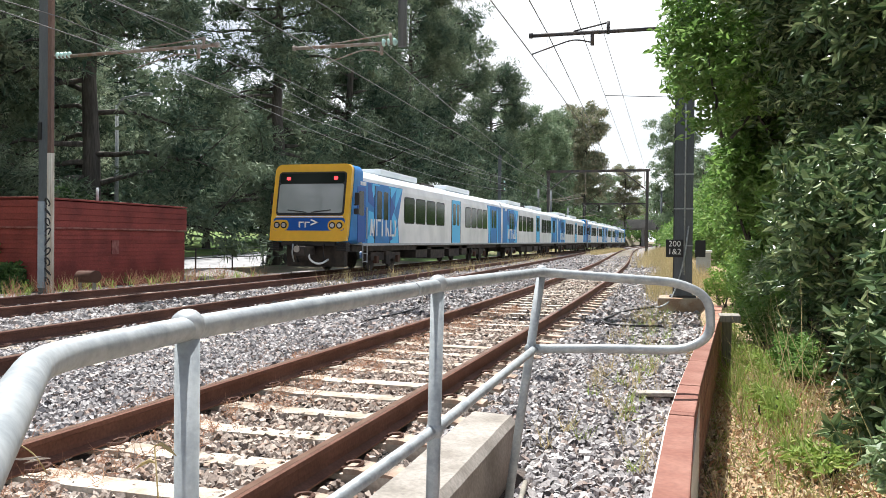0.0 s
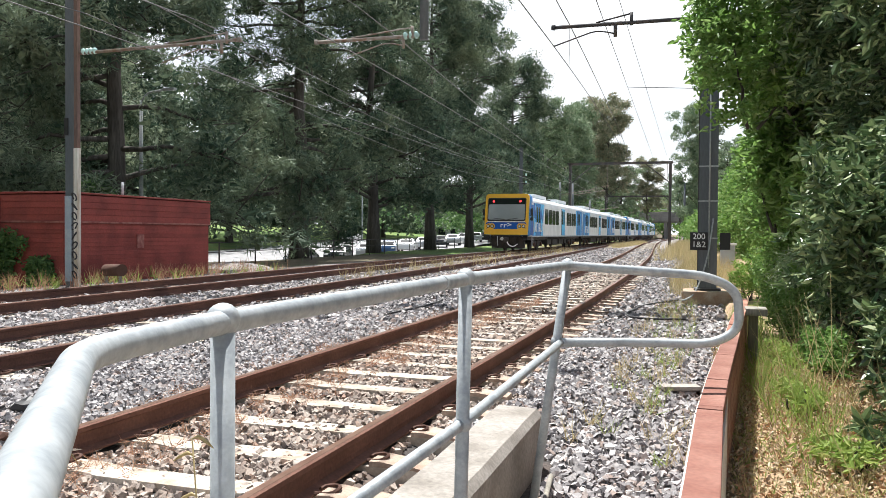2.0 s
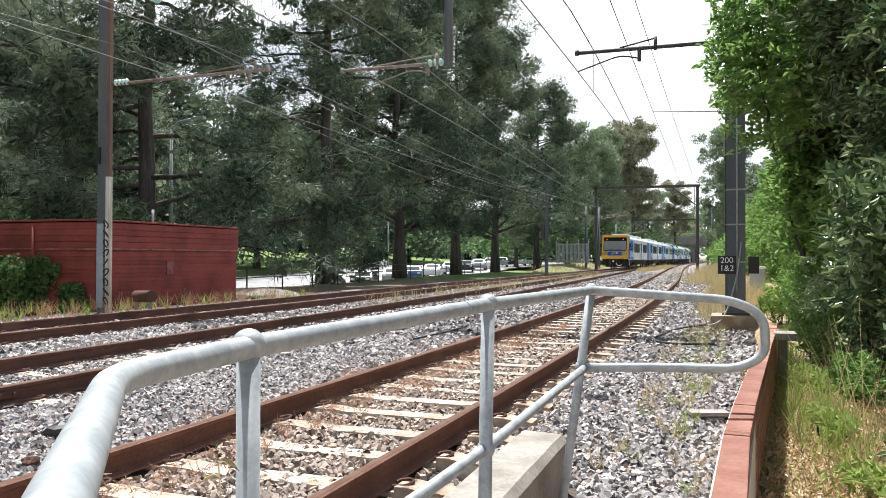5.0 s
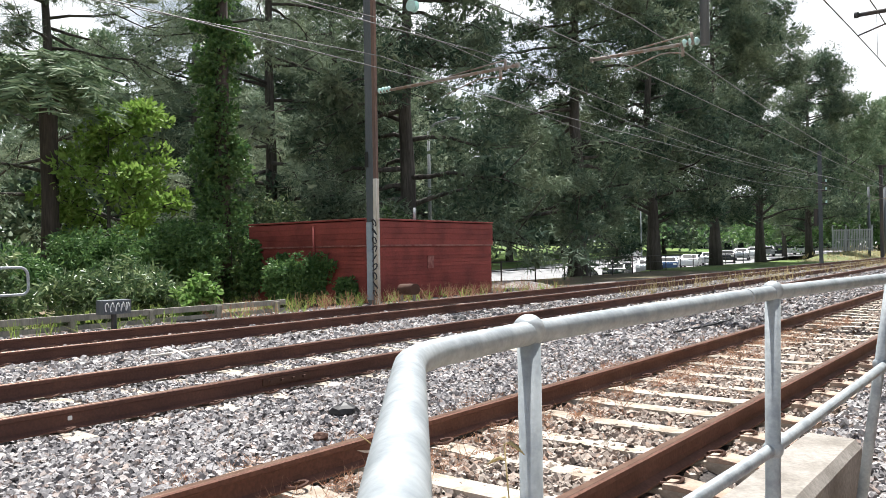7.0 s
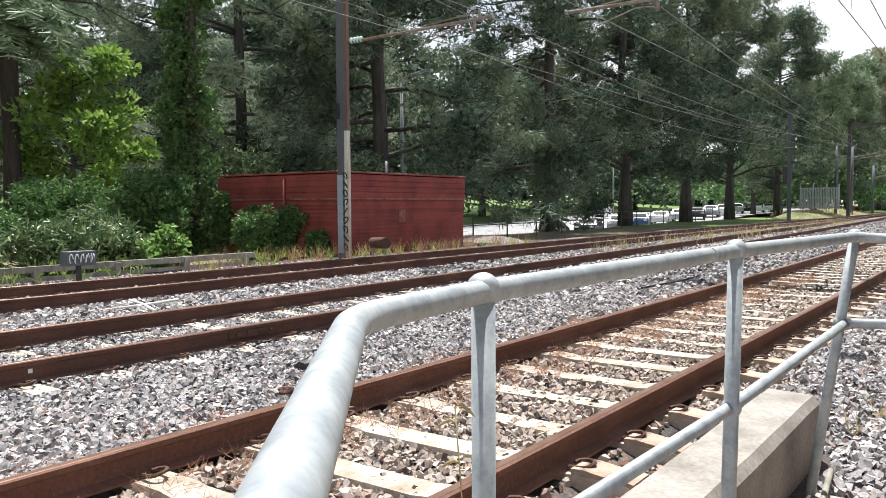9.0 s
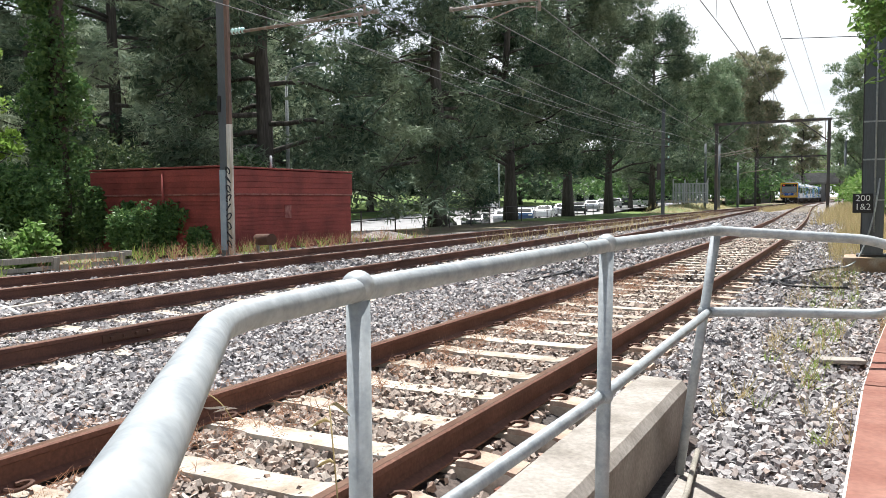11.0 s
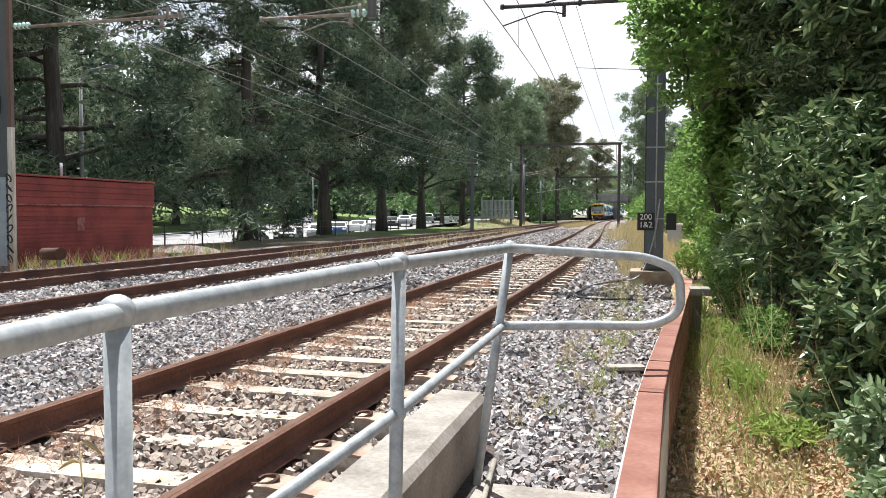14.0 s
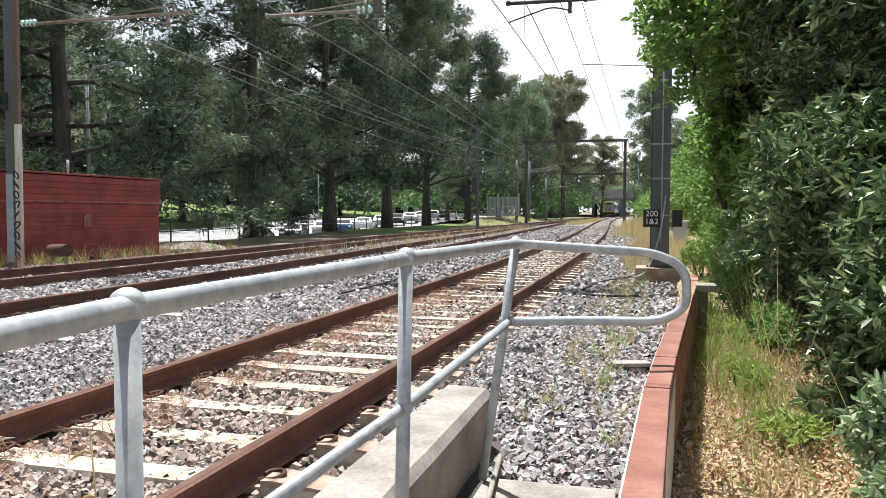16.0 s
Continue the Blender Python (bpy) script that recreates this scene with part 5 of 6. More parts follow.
            tube("wheel", [(s * 0.78, y + dy, 0.43), (s * 0.91, y + dy, 0.43)], 0.43, M["under"], parent, seg=20, smooth=False)
            boxed("axle_box", (s * 1.15, y + dy, 0.43), (0.16, 0.28, 0.28), M["clip"], parent, bevel=0.03)


def car_body(root, y0, cab=None):
    """One carriage; its ends are blue, its middle white, with doors and windows on both sides."""
    prof = [(-HALF, 0.98), (-HALF, 3.05), (-HALF + 0.06, 3.3), (-HALF + 0.22, 3.5), (-0.8, 3.64), (0, 3.68), (0.8, 3.64), (HALF - 0.22, 3.5), (HALF - 0.06, 3.3), (HALF, 3.05), (HALF, 0.98)]
    a = 0.96 if cab == "start" else 0.15
    b = CAR - (0.96 if cab == "end" else 0.15)
    body = part("carriage", prism(prof, a, b, "y"), M["train_white"], root, "white carriage body with blue ends")
    body.location = (0, y0, 0)
    part("roof_shell", prism([(-HALF + 0.05, 3.32), (-HALF + 0.22, 3.52), (-0.8, 3.66), (0, 3.7), (0.8, 3.66), (HALF - 0.22, 3.52), (HALF - 0.05, 3.32)], a + 0.02, b - 0.02, "y"), M["train_roof"], body, "pale roof shell")
    for yy, L in ((6.2, 4.4), (15.2, 4.4)):
        boxed("roof_unit", (0, yy, 3.78), (1.9, L, 0.26), M["train_roof"], body, "pale roof air conditioner", 0.06)
    boxed("roof_gear", (0, 11.0, 3.74), (1.2, 2.0, 0.14), M["under"], body)
    side_panel("blue_end", [(a, 1.02), (4.7, 1.02), (4.55, 1.9), (5.05, 3.2), (a, 3.2)], M["train_blue"], body, 0.006)
    side_panel("blue_end", [(19.7, 1.02), (b, 1.02), (b, 3.2), (19.45, 3.2), (19.9, 2.0)], M["train_blue"], body, 0.006)
    for o in ([(1.5, 2.2), (1.95, 2.15), (2.05, 1.75), (1.45, 1.3)], [(1.75, 2.55), (2.6, 3.18), (1.85, 3.18)], [(3.6, 2.6), (4.4, 3.18), (3.5, 3.18)], [(4.1, 2.2), (5.0, 3.18), (4.35, 3.18)], [(3.7, 2.5), (4.45, 1.9), (4.1, 1.3)], [(1.4, 1.05), (2.3, 1.05), (1.5, 1.5)], [(3.5, 1.05), (4.6, 1.05), (4.5, 1.7)], [(19.9, 1.05), (20.4, 1.05), (20.2, 3.15), (19.6, 3.15)], [(22.0, 1.05), (22.3, 1.05), (22.2, 3.15), (21.6, 2.4)]):
        side_panel("sky_blue_facet", o, M["train_sky"], body, 0.010)
    for o in ([(1.45, 2.5), (2.1, 2.3), (1.7, 3.18), (1.4, 3.18)], [(3.55, 1.7), (4.2, 2.4), (3.6, 2.9)], [(3.55, 1.1), (3.95, 1.2), (3.6, 1.6)]):
        side_panel("navy_facet", o, M["train_navy"], body, 0.0115)
    # the operator's mark: plain strokes
    for w, o in ((1.62, [(0, 0), (0.08, 0), (0.16, 0.62), (0.08, 0.62)]), (1.8, [(0, 0.1), (0.08, 0.1), (0.0, 0.62), (-0.08, 0.62)]), (1.9, [(0, 0), (0.08, 0), (0.18, 0.62), (0.1, 0.62)]), (2.2, [(0, 0), (0.1, 0), (0.1, 0.62), (0, 0.62)]), (2.75, [(0, 0), (0.1, 0), (0.1, 0.62), (0, 0.62)]),
                 (3.15, [(0, 0), (0.1, 0), (0.1, 0.62), (0, 0.62)]), (3.3, [(0.15, 0), (0.27, 0), (0.1, 0.32), (0, 0.32)]), (3.65, [(0, 0), (0.1, 0), (0.1, 0.62), (0, 0.62)]), (4.1, [(0, 0), (0.1, 0), (0.2, 0.31), (0.1, 0.62), (0.0, 0.62), (0.1, 0.31)])):
        side_panel("mark_stroke", [(w + p, 1.3 + q) for p, q in o], M["white"], body, 0.03)
    side_panel("mark_stroke", [(2.35, 1.84), (2.65, 1.84), (2.65, 1.92), (2.35, 1.92)], M["white"], body, 0.03)
    side_panel("mark_stroke", [(3.8, 1.3), (4.05, 1.3), (4.05, 1.38), (3.8, 1.38)], M["white"], body, 0.03)
    for k in range(4):
        side_panel("number_bar", [(0.75 + k * 0.13, 3.05), (0.84 + k * 0.13, 3.05), (0.84 + k * 0.13, 3.18), (0.75 + k * 0.13, 3.18)], M["white"], body, 0.022)
    for k, yy in enumerate((2.15, 12.2, 20.4)):
        side_panel("door", rounded(yy - 0.05, yy + 1.45, 1.05, 3.12, 0.06, 2), M["train_sky"] if k == 1 else M["train_blue"], body, 0.018, "blue passenger door")
        for dy in (0.14, 0.8):
            side_panel("door_window", rounded(yy + dy, yy + dy + 0.46, 1.9, 2.95, 0.08, 3), M["train_glass"], body, 0.024)
        for dy in (-0.09, 1.45):
            side_panel("door_post", [(yy + dy, 1.05), (yy + dy + 0.05, 1.05), (yy + dy + 0.05, 3.12), (yy + dy, 3.12)], M["black"], body, 0.021)
    for yy in (5.3, 6.75, 8.2, 9.65, 14.7, 15.95, 17.2, 18.4):
        w = 1.22 if yy < 12 else 1.02
        side_panel("window_seal", rounded(yy - 0.04, yy + w + 0.04, 1.83, 2.9, 0.14, 4), M["black"], body, 0.010)
        side_panel("window", rounded(yy, yy + w, 1.87, 2.86, 0.11, 4), M["train_glass"], body, 0.014, "dark tinted window")
    if cab == "start":
        side_panel("cab_door", rounded(0.5, 1.2, 1.08, 3.0, 0.06, 2), M["train_navy"], body, 0.012)
        side_panel("cab_window", rounded(0.62, 1.05, 2.0, 2.85, 0.08, 3), M["train_glass"], body, 0.02)
        side_panel("grab_rail", [(1.26, 1.2), (1.3, 1.2), (1.3, 2.3), (1.26, 2.3)], M["cabinet"], body, 0.05)
    side_panel("sill", [(a, 0.96), (b, 0.96), (b, 1.04), (a, 1.04)], M["cabinet"], body, 0.01)
    for yy in (4.2, 18.9):
        bogie(body, yy)
    for yy, L, zz in ((8.2, 1.6, 0.68), (10.6, 2.2, 0.62), (13.4, 1.8, 0.66), (15.3, 1.0, 0.7)):
        for s in (-1, 1):
            boxed("equipment_box", (s * 0.9, yy, zz), (0.7, L, 0.55), M["under"], body, bevel=0.03)
    boxed("underframe", (0, CAR / 2, 0.86), (2.5, CAR - 1.2, 0.2), M["under"], body)
    if cab:
        cab_front(body, cab == "end")
        if cab == "start":
            tubes("step_ladder", [([(1.38, 1.2, 0.35), (1.38, 1.2, 0.95)], 0.02), ([(1.38, 1.6, 0.35), (1.38, 1.6, 0.95)], 0.02), ([(1.38, 1.2, 0.4), (1.38, 1.6, 0.4)], 0.02), ([(1.38, 1.2, 0.68), (1.38, 1.6, 0.68)], 0.02)], M["cabinet"], body)
    else:
        boxed("gangway", (0, 0.0, 2.1), (1.5, 0.5, 2.2), M["black"], body)
    return body


def make_train():
    root = thing("train", pose(-11.85, 24.4, RAIL), "six-car electric train, white with blue ends and yellow cab", "train")
    for k in range(6):
        car_body(root, k * (CAR + 0.2), "start" if k in (0, 3) else ("end" if k in (2, 5) else None))
    return root


train = make_train()
TRAIN_Y = [(0.0, 24.4), (0.5, 30.4), (1.0, 36.5), (1.5, 43.0), (2.0, 49.5), (2.5, 55.6), (3.0, 61.8), (3.5, 68.4), (3.7, 71.0), (4.5, 81.5), (5.8, 97.8), (6.3, 103.8), (7.5, 117.5),
           (9.0, 133.5), (10.0, 143.5), (11.3, 156.0), (12.0, 164.0), (13.0, 176.0), (14.0, 188.0), (15.0, 199.0), (16.0, 209.0)]

# ---- trees and plants ----
def limbs(rng, h, r0, n, reach, up=0.5, start=0.2, bend=0.25, droop=0.0):
    """Trunk and limbs as (points, radii) lines, and the places along the limbs for foliage."""
    k = 9
    z = np.linspace(0, h, k)
    trunk = np.stack([np.cumsum(rng.normal(0, bend * h / 40, k)), np.cumsum(rng.normal(0, bend * h / 40, k)), z], 1)
    trunk[0, :2] = trunk[1, :2] * 0.4
    rad = r0 * (1 - 0.9 * (z / h)) ** 1.1
    rad[0] *= 1.35
    lines, spots = [(trunk, rad)], []
    for i in range(n):
        f = start + (0.97 - start) * (i + rng.uniform(0, 0.8)) / n
        base = np.array([np.interp(f * h, z, trunk[:, j]) for j in range(3)])
        a = rng.uniform(0, 6.283)
        L = reach(f) * rng.uniform(0.7, 1.15)
        d = np.array([math.cos(a), math.sin(a), up + rng.normal(0, 0.15)])
        d /= np.linalg.norm(d)
        s = np.linspace(0, 1, 6)[:, None]
        pts = base + d * L * s + rng.normal(0, 0.04 * L, (6, 3)) * s + np.array([0, 0, -droop * L]) * s ** 2
        lines.append((pts, np.linspace(max(0.03, r0 * 0.34 * (1 - 0.6 * f)), 0.015, 6)))
        spots.append(pts[2:])
        for _ in range(2):
            q0 = pts[rng.integers(2, 5)]
            e = d + rng.normal(0, 0.6, 3)
            e /= np.linalg.norm(e)
            sub = q0 + e * L * 0.4 * np.linspace(0, 1, 4)[:, None]
            lines.append((sub, np.linspace(0.035, 0.012, 4)))
            spots.append(sub[1:])
    return lines, np.concatenate(spots)


def tufted(rng, centres, radii, per, size, lean, needle=True, core=7):
    """Dense masses of foliage: slivers that stand out of each mass all round, over a few broad sprays deep inside it."""
    n = len(centres)
    c, r = np.repeat(centres, per, 0), np.repeat(radii, per)[:, None]
    d = rng.normal(0, 1, (n * per, 3))
    d[:, 2] += 0.25
    d /= np.linalg.norm(d, axis=1, keepdims=True)
    at = c + d * r * rng.uniform(0.35, 1.0, (n * per, 1)) ** 0.6 * (1.0, 1.0, 0.62)
    if needle:
        d = d + rng.normal(0, 0.3, d.shape)
        d /= np.linalg.norm(d, axis=1, keepdims=True)
        a = np.cross(d, rng.normal(0, 1, d.shape))
        a = a / np.linalg.norm(a, axis=1, keepdims=True) + d * 0.45 + np.array(lean)
        a /= np.linalg.norm(a, axis=1, keepdims=True)
        b = np.cross(d, a)
        b /= np.linalg.norm(b, axis=1, keepdims=True)
        L, W = size[0] * rng.uniform(0.65, 1.3, (len(at), 1)), size[1] * rng.uniform(0.7, 1.25, (len(at), 1))
        v = np.stack([at - b * W / 2, at + b * W / 2, at + a * L + b * W * 0.15, at + a * L - b * W * 0.15], 1).reshape(-1, 3)
        out = [(v, np.arange(len(v)), np.full(len(at), 4))]
    else:
        out = [leaf_arrays(rng, at, size[0], size[1], d * 1.5 + np.array(lean), 0.9)]
    if core:
        c, r = np.repeat(centres, core, 0), np.repeat(radii, core)[:, None]
        at = c + rng.normal(0, 0.24, c.shape) * r
        out.append(leaf_arrays(rng, at, float(np.mean(radii)) * 0.5, float(np.mean(radii)) * 0.2, (0, 0, 0), 0.6, 0.1))
    return joined(out)


def tree(name, m, label, h, r0, n, reach, leaf, masses, per, size, mass, seed, up=0.4, start=0.15, droop=0.0, bark="bark", lean=(0, 0, 0.3), needle=True, group="", core=12):
    """A trunk with limbs, and a crown of many uneven foliage masses along the outer limbs."""
    rng = np.random.default_rng(seed)
    root = thing(name, m, label, "tree", group)
    lines, spots = limbs(rng, h, r0, n, reach, up, start, droop=droop)
    tubes("trunk", lines, M[bark], root, seg=7)
    spots = spots[rng.permutation(len(spots))[:masses]]
    spots = spots + rng.normal(0, 0.25, spots.shape)
    radii = mass * rng.uniform(0.55, 1.35, len(spots))
    raw("crown", *tufted(rng, spots, radii, per, size, lean, needle, core), M[leaf], root, "ragged dark foliage")
    return root


GROUP_L = "tall trees along the street"
pine_a = tree("pine_tree", pose(-22.9, 42.0, -0.5), "tall dark pine with a rough grey trunk and drooping tufts", 25, 0.5, 56, lambda f: 6.4 * (1 - 0.55 * f) + 0.8, "pine", 430, 160, (0.3, 0.058), 1.15, 1, up=0.1, start=0.1, droop=0.2, lean=(0, 0, -0.2), group=GROUP_L)
pine_b = tree("pine_tree", pose(-23.1, 54.0, -0.2), "tall full pine with layered dark foliage over a bare trunk", 25, 0.46, 64, lambda f: 6.2 * (1 - 0.55 * f) + 1.0, "pine", 430, 150, (0.3, 0.065), 1.25, 2, up=0.3, start=0.13, droop=0.12, group=GROUP_L)
pine_c = tree("pine_tree", pose(-23.5, 0.8, -0.2), "tall grey-green pine with long pale needles", 26, 0.38, 58, lambda f: 6.6 * (1 - 0.55 * f) + 0.8, "pine_pale", 270, 165, (0.4, 0.03), 0.95, 3, up=0.0, start=0.08, droop=0.25, lean=(0, 0, -0.5), group=GROUP_L, core=8)
gum_a = tree("gum_tree", pose(-24.5, 126, 0.2), "large spreading gum tree with olive foliage", 22, 0.4, 44, lambda f: 6.4 * (1 - 0.35 * f), "gum", 230, 95, (0.42, 0.17), 1.15, 4, up=0.6, start=0.14, group="distant gum trees", core=12)
gum_b = tree("gum_tree", pose(-17.5, 158, 0.2), "tall gum tree with browned olive foliage", 27, 0.45, 44, lambda f: 5.6 * (1 - 0.3 * f), "gum_brown", 200, 100, (0.45, 0.18), 1.3, 5, up=0.7, start=0.3, group="distant gum trees", core=12)


def scaled(x, y, z, rz, s, sz=None):
    if x < -19.5 and y > 24 and z < 0.1:
        z -= 0.7
    return pose(x, y, z, 0, 0, rz) @ Matrix.Diagonal((s, s, sz or s, 1))


for x, y, rz, s, sz in [(-22.8, 66, 40, 1.0, 1.05), (-23.0, 79, 130, 0.95, 1.05), (-62, 58, 20, 1.0, 1.0), (-22.8, 97, 80, 0.9, 0.95), (-66, 76, 300, 0.95, 1.0), (-55.5, 38, 75, 1.0, 0.95), (-56.5, 50, 160, 1.05, 1.0), (-57, 68, 250, 1.0, 1.0), (-58, 88, 330, 1.0, 0.95), (-59, 104, 120, 0.9, 0.85)]:
    copy_thing(pine_b, pose(x, y, -0.25 if x > -24 else -0.9, 0, 0, rz) @ Matrix.Diagonal((s, s, sz, 1)))
for x, y, rz, s, sz in [(-25.5, 29.5, 70, 1.0, 1.0)]:
    copy_thing(pine_a, scaled(x, y, -0.2, rz, s, sz))
for x, y, rz, s, sz in [(-18.6, 0.6, 200, 0.75, 0.95), (-31, 26, 80, 1.0, 1.0), (-38, 37, 20, 1.1, 1.0), (-37, 17, 300, 1.0, 0.9), (-31, 1.5, 10, 1.1, 1.0), (-40, -2, 40, 1.1, 1.0)]:
    copy_thing(pine_c, scaled(x, y, -0.2, rz, s, sz))
for x, y, rz, s, sz in [(-33, 140, 30, 1.0, 0.9), (-29, 110, 200, 0.8, 0.8), (-24, 150, 100, 1.05, 1.15), (-21.5, 138, 60, 0.9, 0.95), (-19.5, 205, 160, 1.0, 0.8), (-40, 170, 260, 1.2, 1.0), (-0.6, 114, 10, 0.7, 0.82), (4.5, 150, 120, 0.9, 0.8), (6, 185, 220, 0.9, 0.75), (-30, 262, 0, 1.1, 0.8), (0, 268, 90, 1.0, 0.75), (14, 262, 200, 1.1, 0.8), (-12, 275, 30, 1.0, 0.7)]:
    copy_thing(gum_a, scaled(x, y, 0.0, rz, s, sz))
for x, y, rz, s, sz in [(-13.8, 215, 110, 0.9, 0.75), (-24, 185, 200, 1.0, 1.0), (-30, 160, 300, 0.9, 0.85), (1.8, 200, 30, 0.75, 0.7)]:
    copy_thing(gum_b, scaled(x, y, 0.0, rz, s, sz))
for x, y, rz, s in [(-70, 80, 10, 0.9), (-74, 95, 190, 0.8), (-95, 88, 150, 1.0), (-110, 50, 250, 1.1), (-100, 10, 30, 1.1), (-90, -20, 30, 1.1), (-130, 90, 70, 1.2), (-85, 110, 100, 0.9), (-62, 110, 60, 0.8), (-80, 60, 200, 0.9), (-75, 40, 250, 1.0), (-62, 20, 300, 0.9), (-55, 4, 20, 1.0), (-90, 30, 80, 1.1), (-70, -8, 140, 1.0), (-105, 70, 20, 1.1), (-58, 140, 70, 0.9), (-120, 110, 90, 1.2)]:
    copy_thing(gum_a, scaled(x, y, 0.3 + 0.05 * max(0, -x - 60), rz, s))


def shrub(name, m, label, count, size, leaf, shape, seed, category="shrub", group="", lean=(0, 0, 0.15), fold=0.25, stems=8, shell=0.55, lobes=26, whorl=7):
    """A bush: stems, and leaves in clusters on the outer part of an uneven body of lobes."""
    rng = np.random.default_rng(seed)
    root = thing(name, m, label, category, group)
    c = rng.normal(0, 1, (lobes, 3))
    c /= np.linalg.norm(c, axis=1, keepdims=True)
    c = c * rng.uniform(0.35, 0.95, (lobes, 1)) * np.array(shape) + np.array([0, 0, shape[2]])
    c[:, 2] = np.maximum(c[:, 2], 0.15)
    lines = []
    for k in range(stems):
        e = c[k % lobes]
        s = np.linspace(0, 1, 5)[:, None]
        lines.append((np.array([e[0] * 0.15, e[1] * 0.15, -0.1]) * (1 - s) + e * s + rng.normal(0, 0.04, (5, 3)) * s, np.linspace(0.03, 0.008, 5) * (0.6 + 0.25 * shape[2])))
    tagged(tubes("stem", lines, M["bark"], root, seg=6), kind="stuff")
    n = count // lobes
    tips = np.repeat(c, n // whorl + 1, 0)
    d = rng.normal(0, 1, tips.shape)
    d /= np.linalg.norm(d, axis=1, keepdims=True)
    tips = tips + d * rng.uniform(shell, 1.05, (len(tips), 1)) * np.array(shape) * 0.42
    tips[:, 2] = np.abs(tips[:, 2])
    at = np.repeat(tips, whorl, 0) + rng.normal(0, size[0] * 2.45 / whorl, (len(tips) * whorl, 3))
    v, l, s = leaf_arrays(rng, at, size[0], size[1], lean, 0.7, fold)
    raw("foliage", v, l, s, M[leaf], root)
    return root


HEDGE = "dense bushes beside the path"
# dense dark bushes close by on the right
for k, (x, y, z, sh, n) in enumerate([(1.8, 5.1, 0.08, (0.8, 0.85, 0.9), 15000), (1.78, 6.6, 0.08, (0.85, 1.2, 1.25), 16000), (1.92, 8.7, 0.08, (0.95, 1.4, 1.5), 16000), (2.5, 3.7, 0.08, (0.85, 0.6, 1.3), 8000)]):
    shrub("broadleaf_shrub", pose(x, y, z), "dense dark green broadleaf shrub beside the path", int(n * 1.35), (0.1, 0.036), "leaf", sh, 21 + k, group=HEDGE, lobes=44, shell=0.2, whorl=12, lean=(-0.25, -0.2, -0.1))
big = shrub("broadleaf_tree", pose(2.4, 6.6, 1.9), "large evergreen tree with glossy lance-shaped leaves hanging over the wall", 44000, (0.125, 0.043), "leaf", (1.35, 3.0, 1.6), 63, "tree", lobes=70, shell=0.25, lean=(-0.3, -0.3, -0.3), whorl=13)
tube("trunk", [(0, 0, -1.9), (0.1, 0, 0), (0, 0.2, 2.5)], [0.2, 0.15, 0.06], M["bark_dark"], big)
upper = shrub("broadleaf_tree", pose(2.12, 9.6, 3.0), "tall evergreen tree with leaves reaching over the mast", 32000, (0.125, 0.045), "leaf", (1.6, 2.4, 1.7), 64, "tree", shell=0.25, lobes=56, lean=(-0.3, -0.2, -0.3), whorl=13)
tube("trunk", [(0.3, 0.5, -3.0), (0.1, 0, 0), (0, 0.2, 1.3)], [0.2, 0.15, 0.06], M["bark_dark"], upper)
backing = shrub("broadleaf_tree", pose(1.9, 13.0, 2.6), "dark evergreen tree behind the sunlit climber", 18000, (0.16, 0.06), "leaf", (1.3, 2.0, 1.9), 65, "tree", shell=0.25, lobes=46)
tube("trunk", [(0.2, 0.2, -2.7), (0.1, 0, 0), (0, 0.2, 1.2)], [0.18, 0.13, 0.05], M["bark_dark"], backing)
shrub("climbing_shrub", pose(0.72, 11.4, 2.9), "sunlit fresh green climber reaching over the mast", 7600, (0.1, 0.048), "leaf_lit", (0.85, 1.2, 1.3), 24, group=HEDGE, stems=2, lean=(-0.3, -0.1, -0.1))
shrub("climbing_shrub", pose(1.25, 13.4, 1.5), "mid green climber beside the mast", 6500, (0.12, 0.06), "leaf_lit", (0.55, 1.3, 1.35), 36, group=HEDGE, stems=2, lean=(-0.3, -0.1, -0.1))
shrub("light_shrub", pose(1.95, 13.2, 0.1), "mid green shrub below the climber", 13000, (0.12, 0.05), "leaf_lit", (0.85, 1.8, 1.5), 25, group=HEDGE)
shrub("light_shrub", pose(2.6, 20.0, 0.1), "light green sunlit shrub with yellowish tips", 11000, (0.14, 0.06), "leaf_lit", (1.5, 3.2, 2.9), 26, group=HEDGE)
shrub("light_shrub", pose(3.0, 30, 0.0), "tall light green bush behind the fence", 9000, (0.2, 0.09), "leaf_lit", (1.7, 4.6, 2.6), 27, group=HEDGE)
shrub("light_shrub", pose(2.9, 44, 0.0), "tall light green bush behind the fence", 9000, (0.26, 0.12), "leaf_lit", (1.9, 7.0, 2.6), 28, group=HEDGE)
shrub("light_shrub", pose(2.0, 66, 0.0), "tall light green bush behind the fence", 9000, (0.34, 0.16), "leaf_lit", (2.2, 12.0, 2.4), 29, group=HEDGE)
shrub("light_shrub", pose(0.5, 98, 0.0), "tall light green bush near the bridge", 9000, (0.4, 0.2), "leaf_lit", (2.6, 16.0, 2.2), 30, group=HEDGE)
shrub("variegated_shrub", pose(1.18, 3.7, 0.08), "shrub with pale cream-edged leaves", 1300, (0.065, 0.03), "leaf_pale", (0.22, 0.26, 0.3), 31, group=HEDGE, stems=5, lobes=12)
for k, (x, y, sh) in enumerate([(0.8, 6.3, (0.2, 0.6, 0.07)), (0.95, 8.4, (0.22, 0.8, 0.12)), (0.85, 4.6, (0.22, 0.35, 0.04))]):
    shrub("leafy_weed", pose(x, y, 0.06), "low fresh green leafy weed behind the low wall", 330, (0.065, 0.018), "grass", sh, 66 + k, "weed", "weeds behind the wall", stems=5, lobes=16)
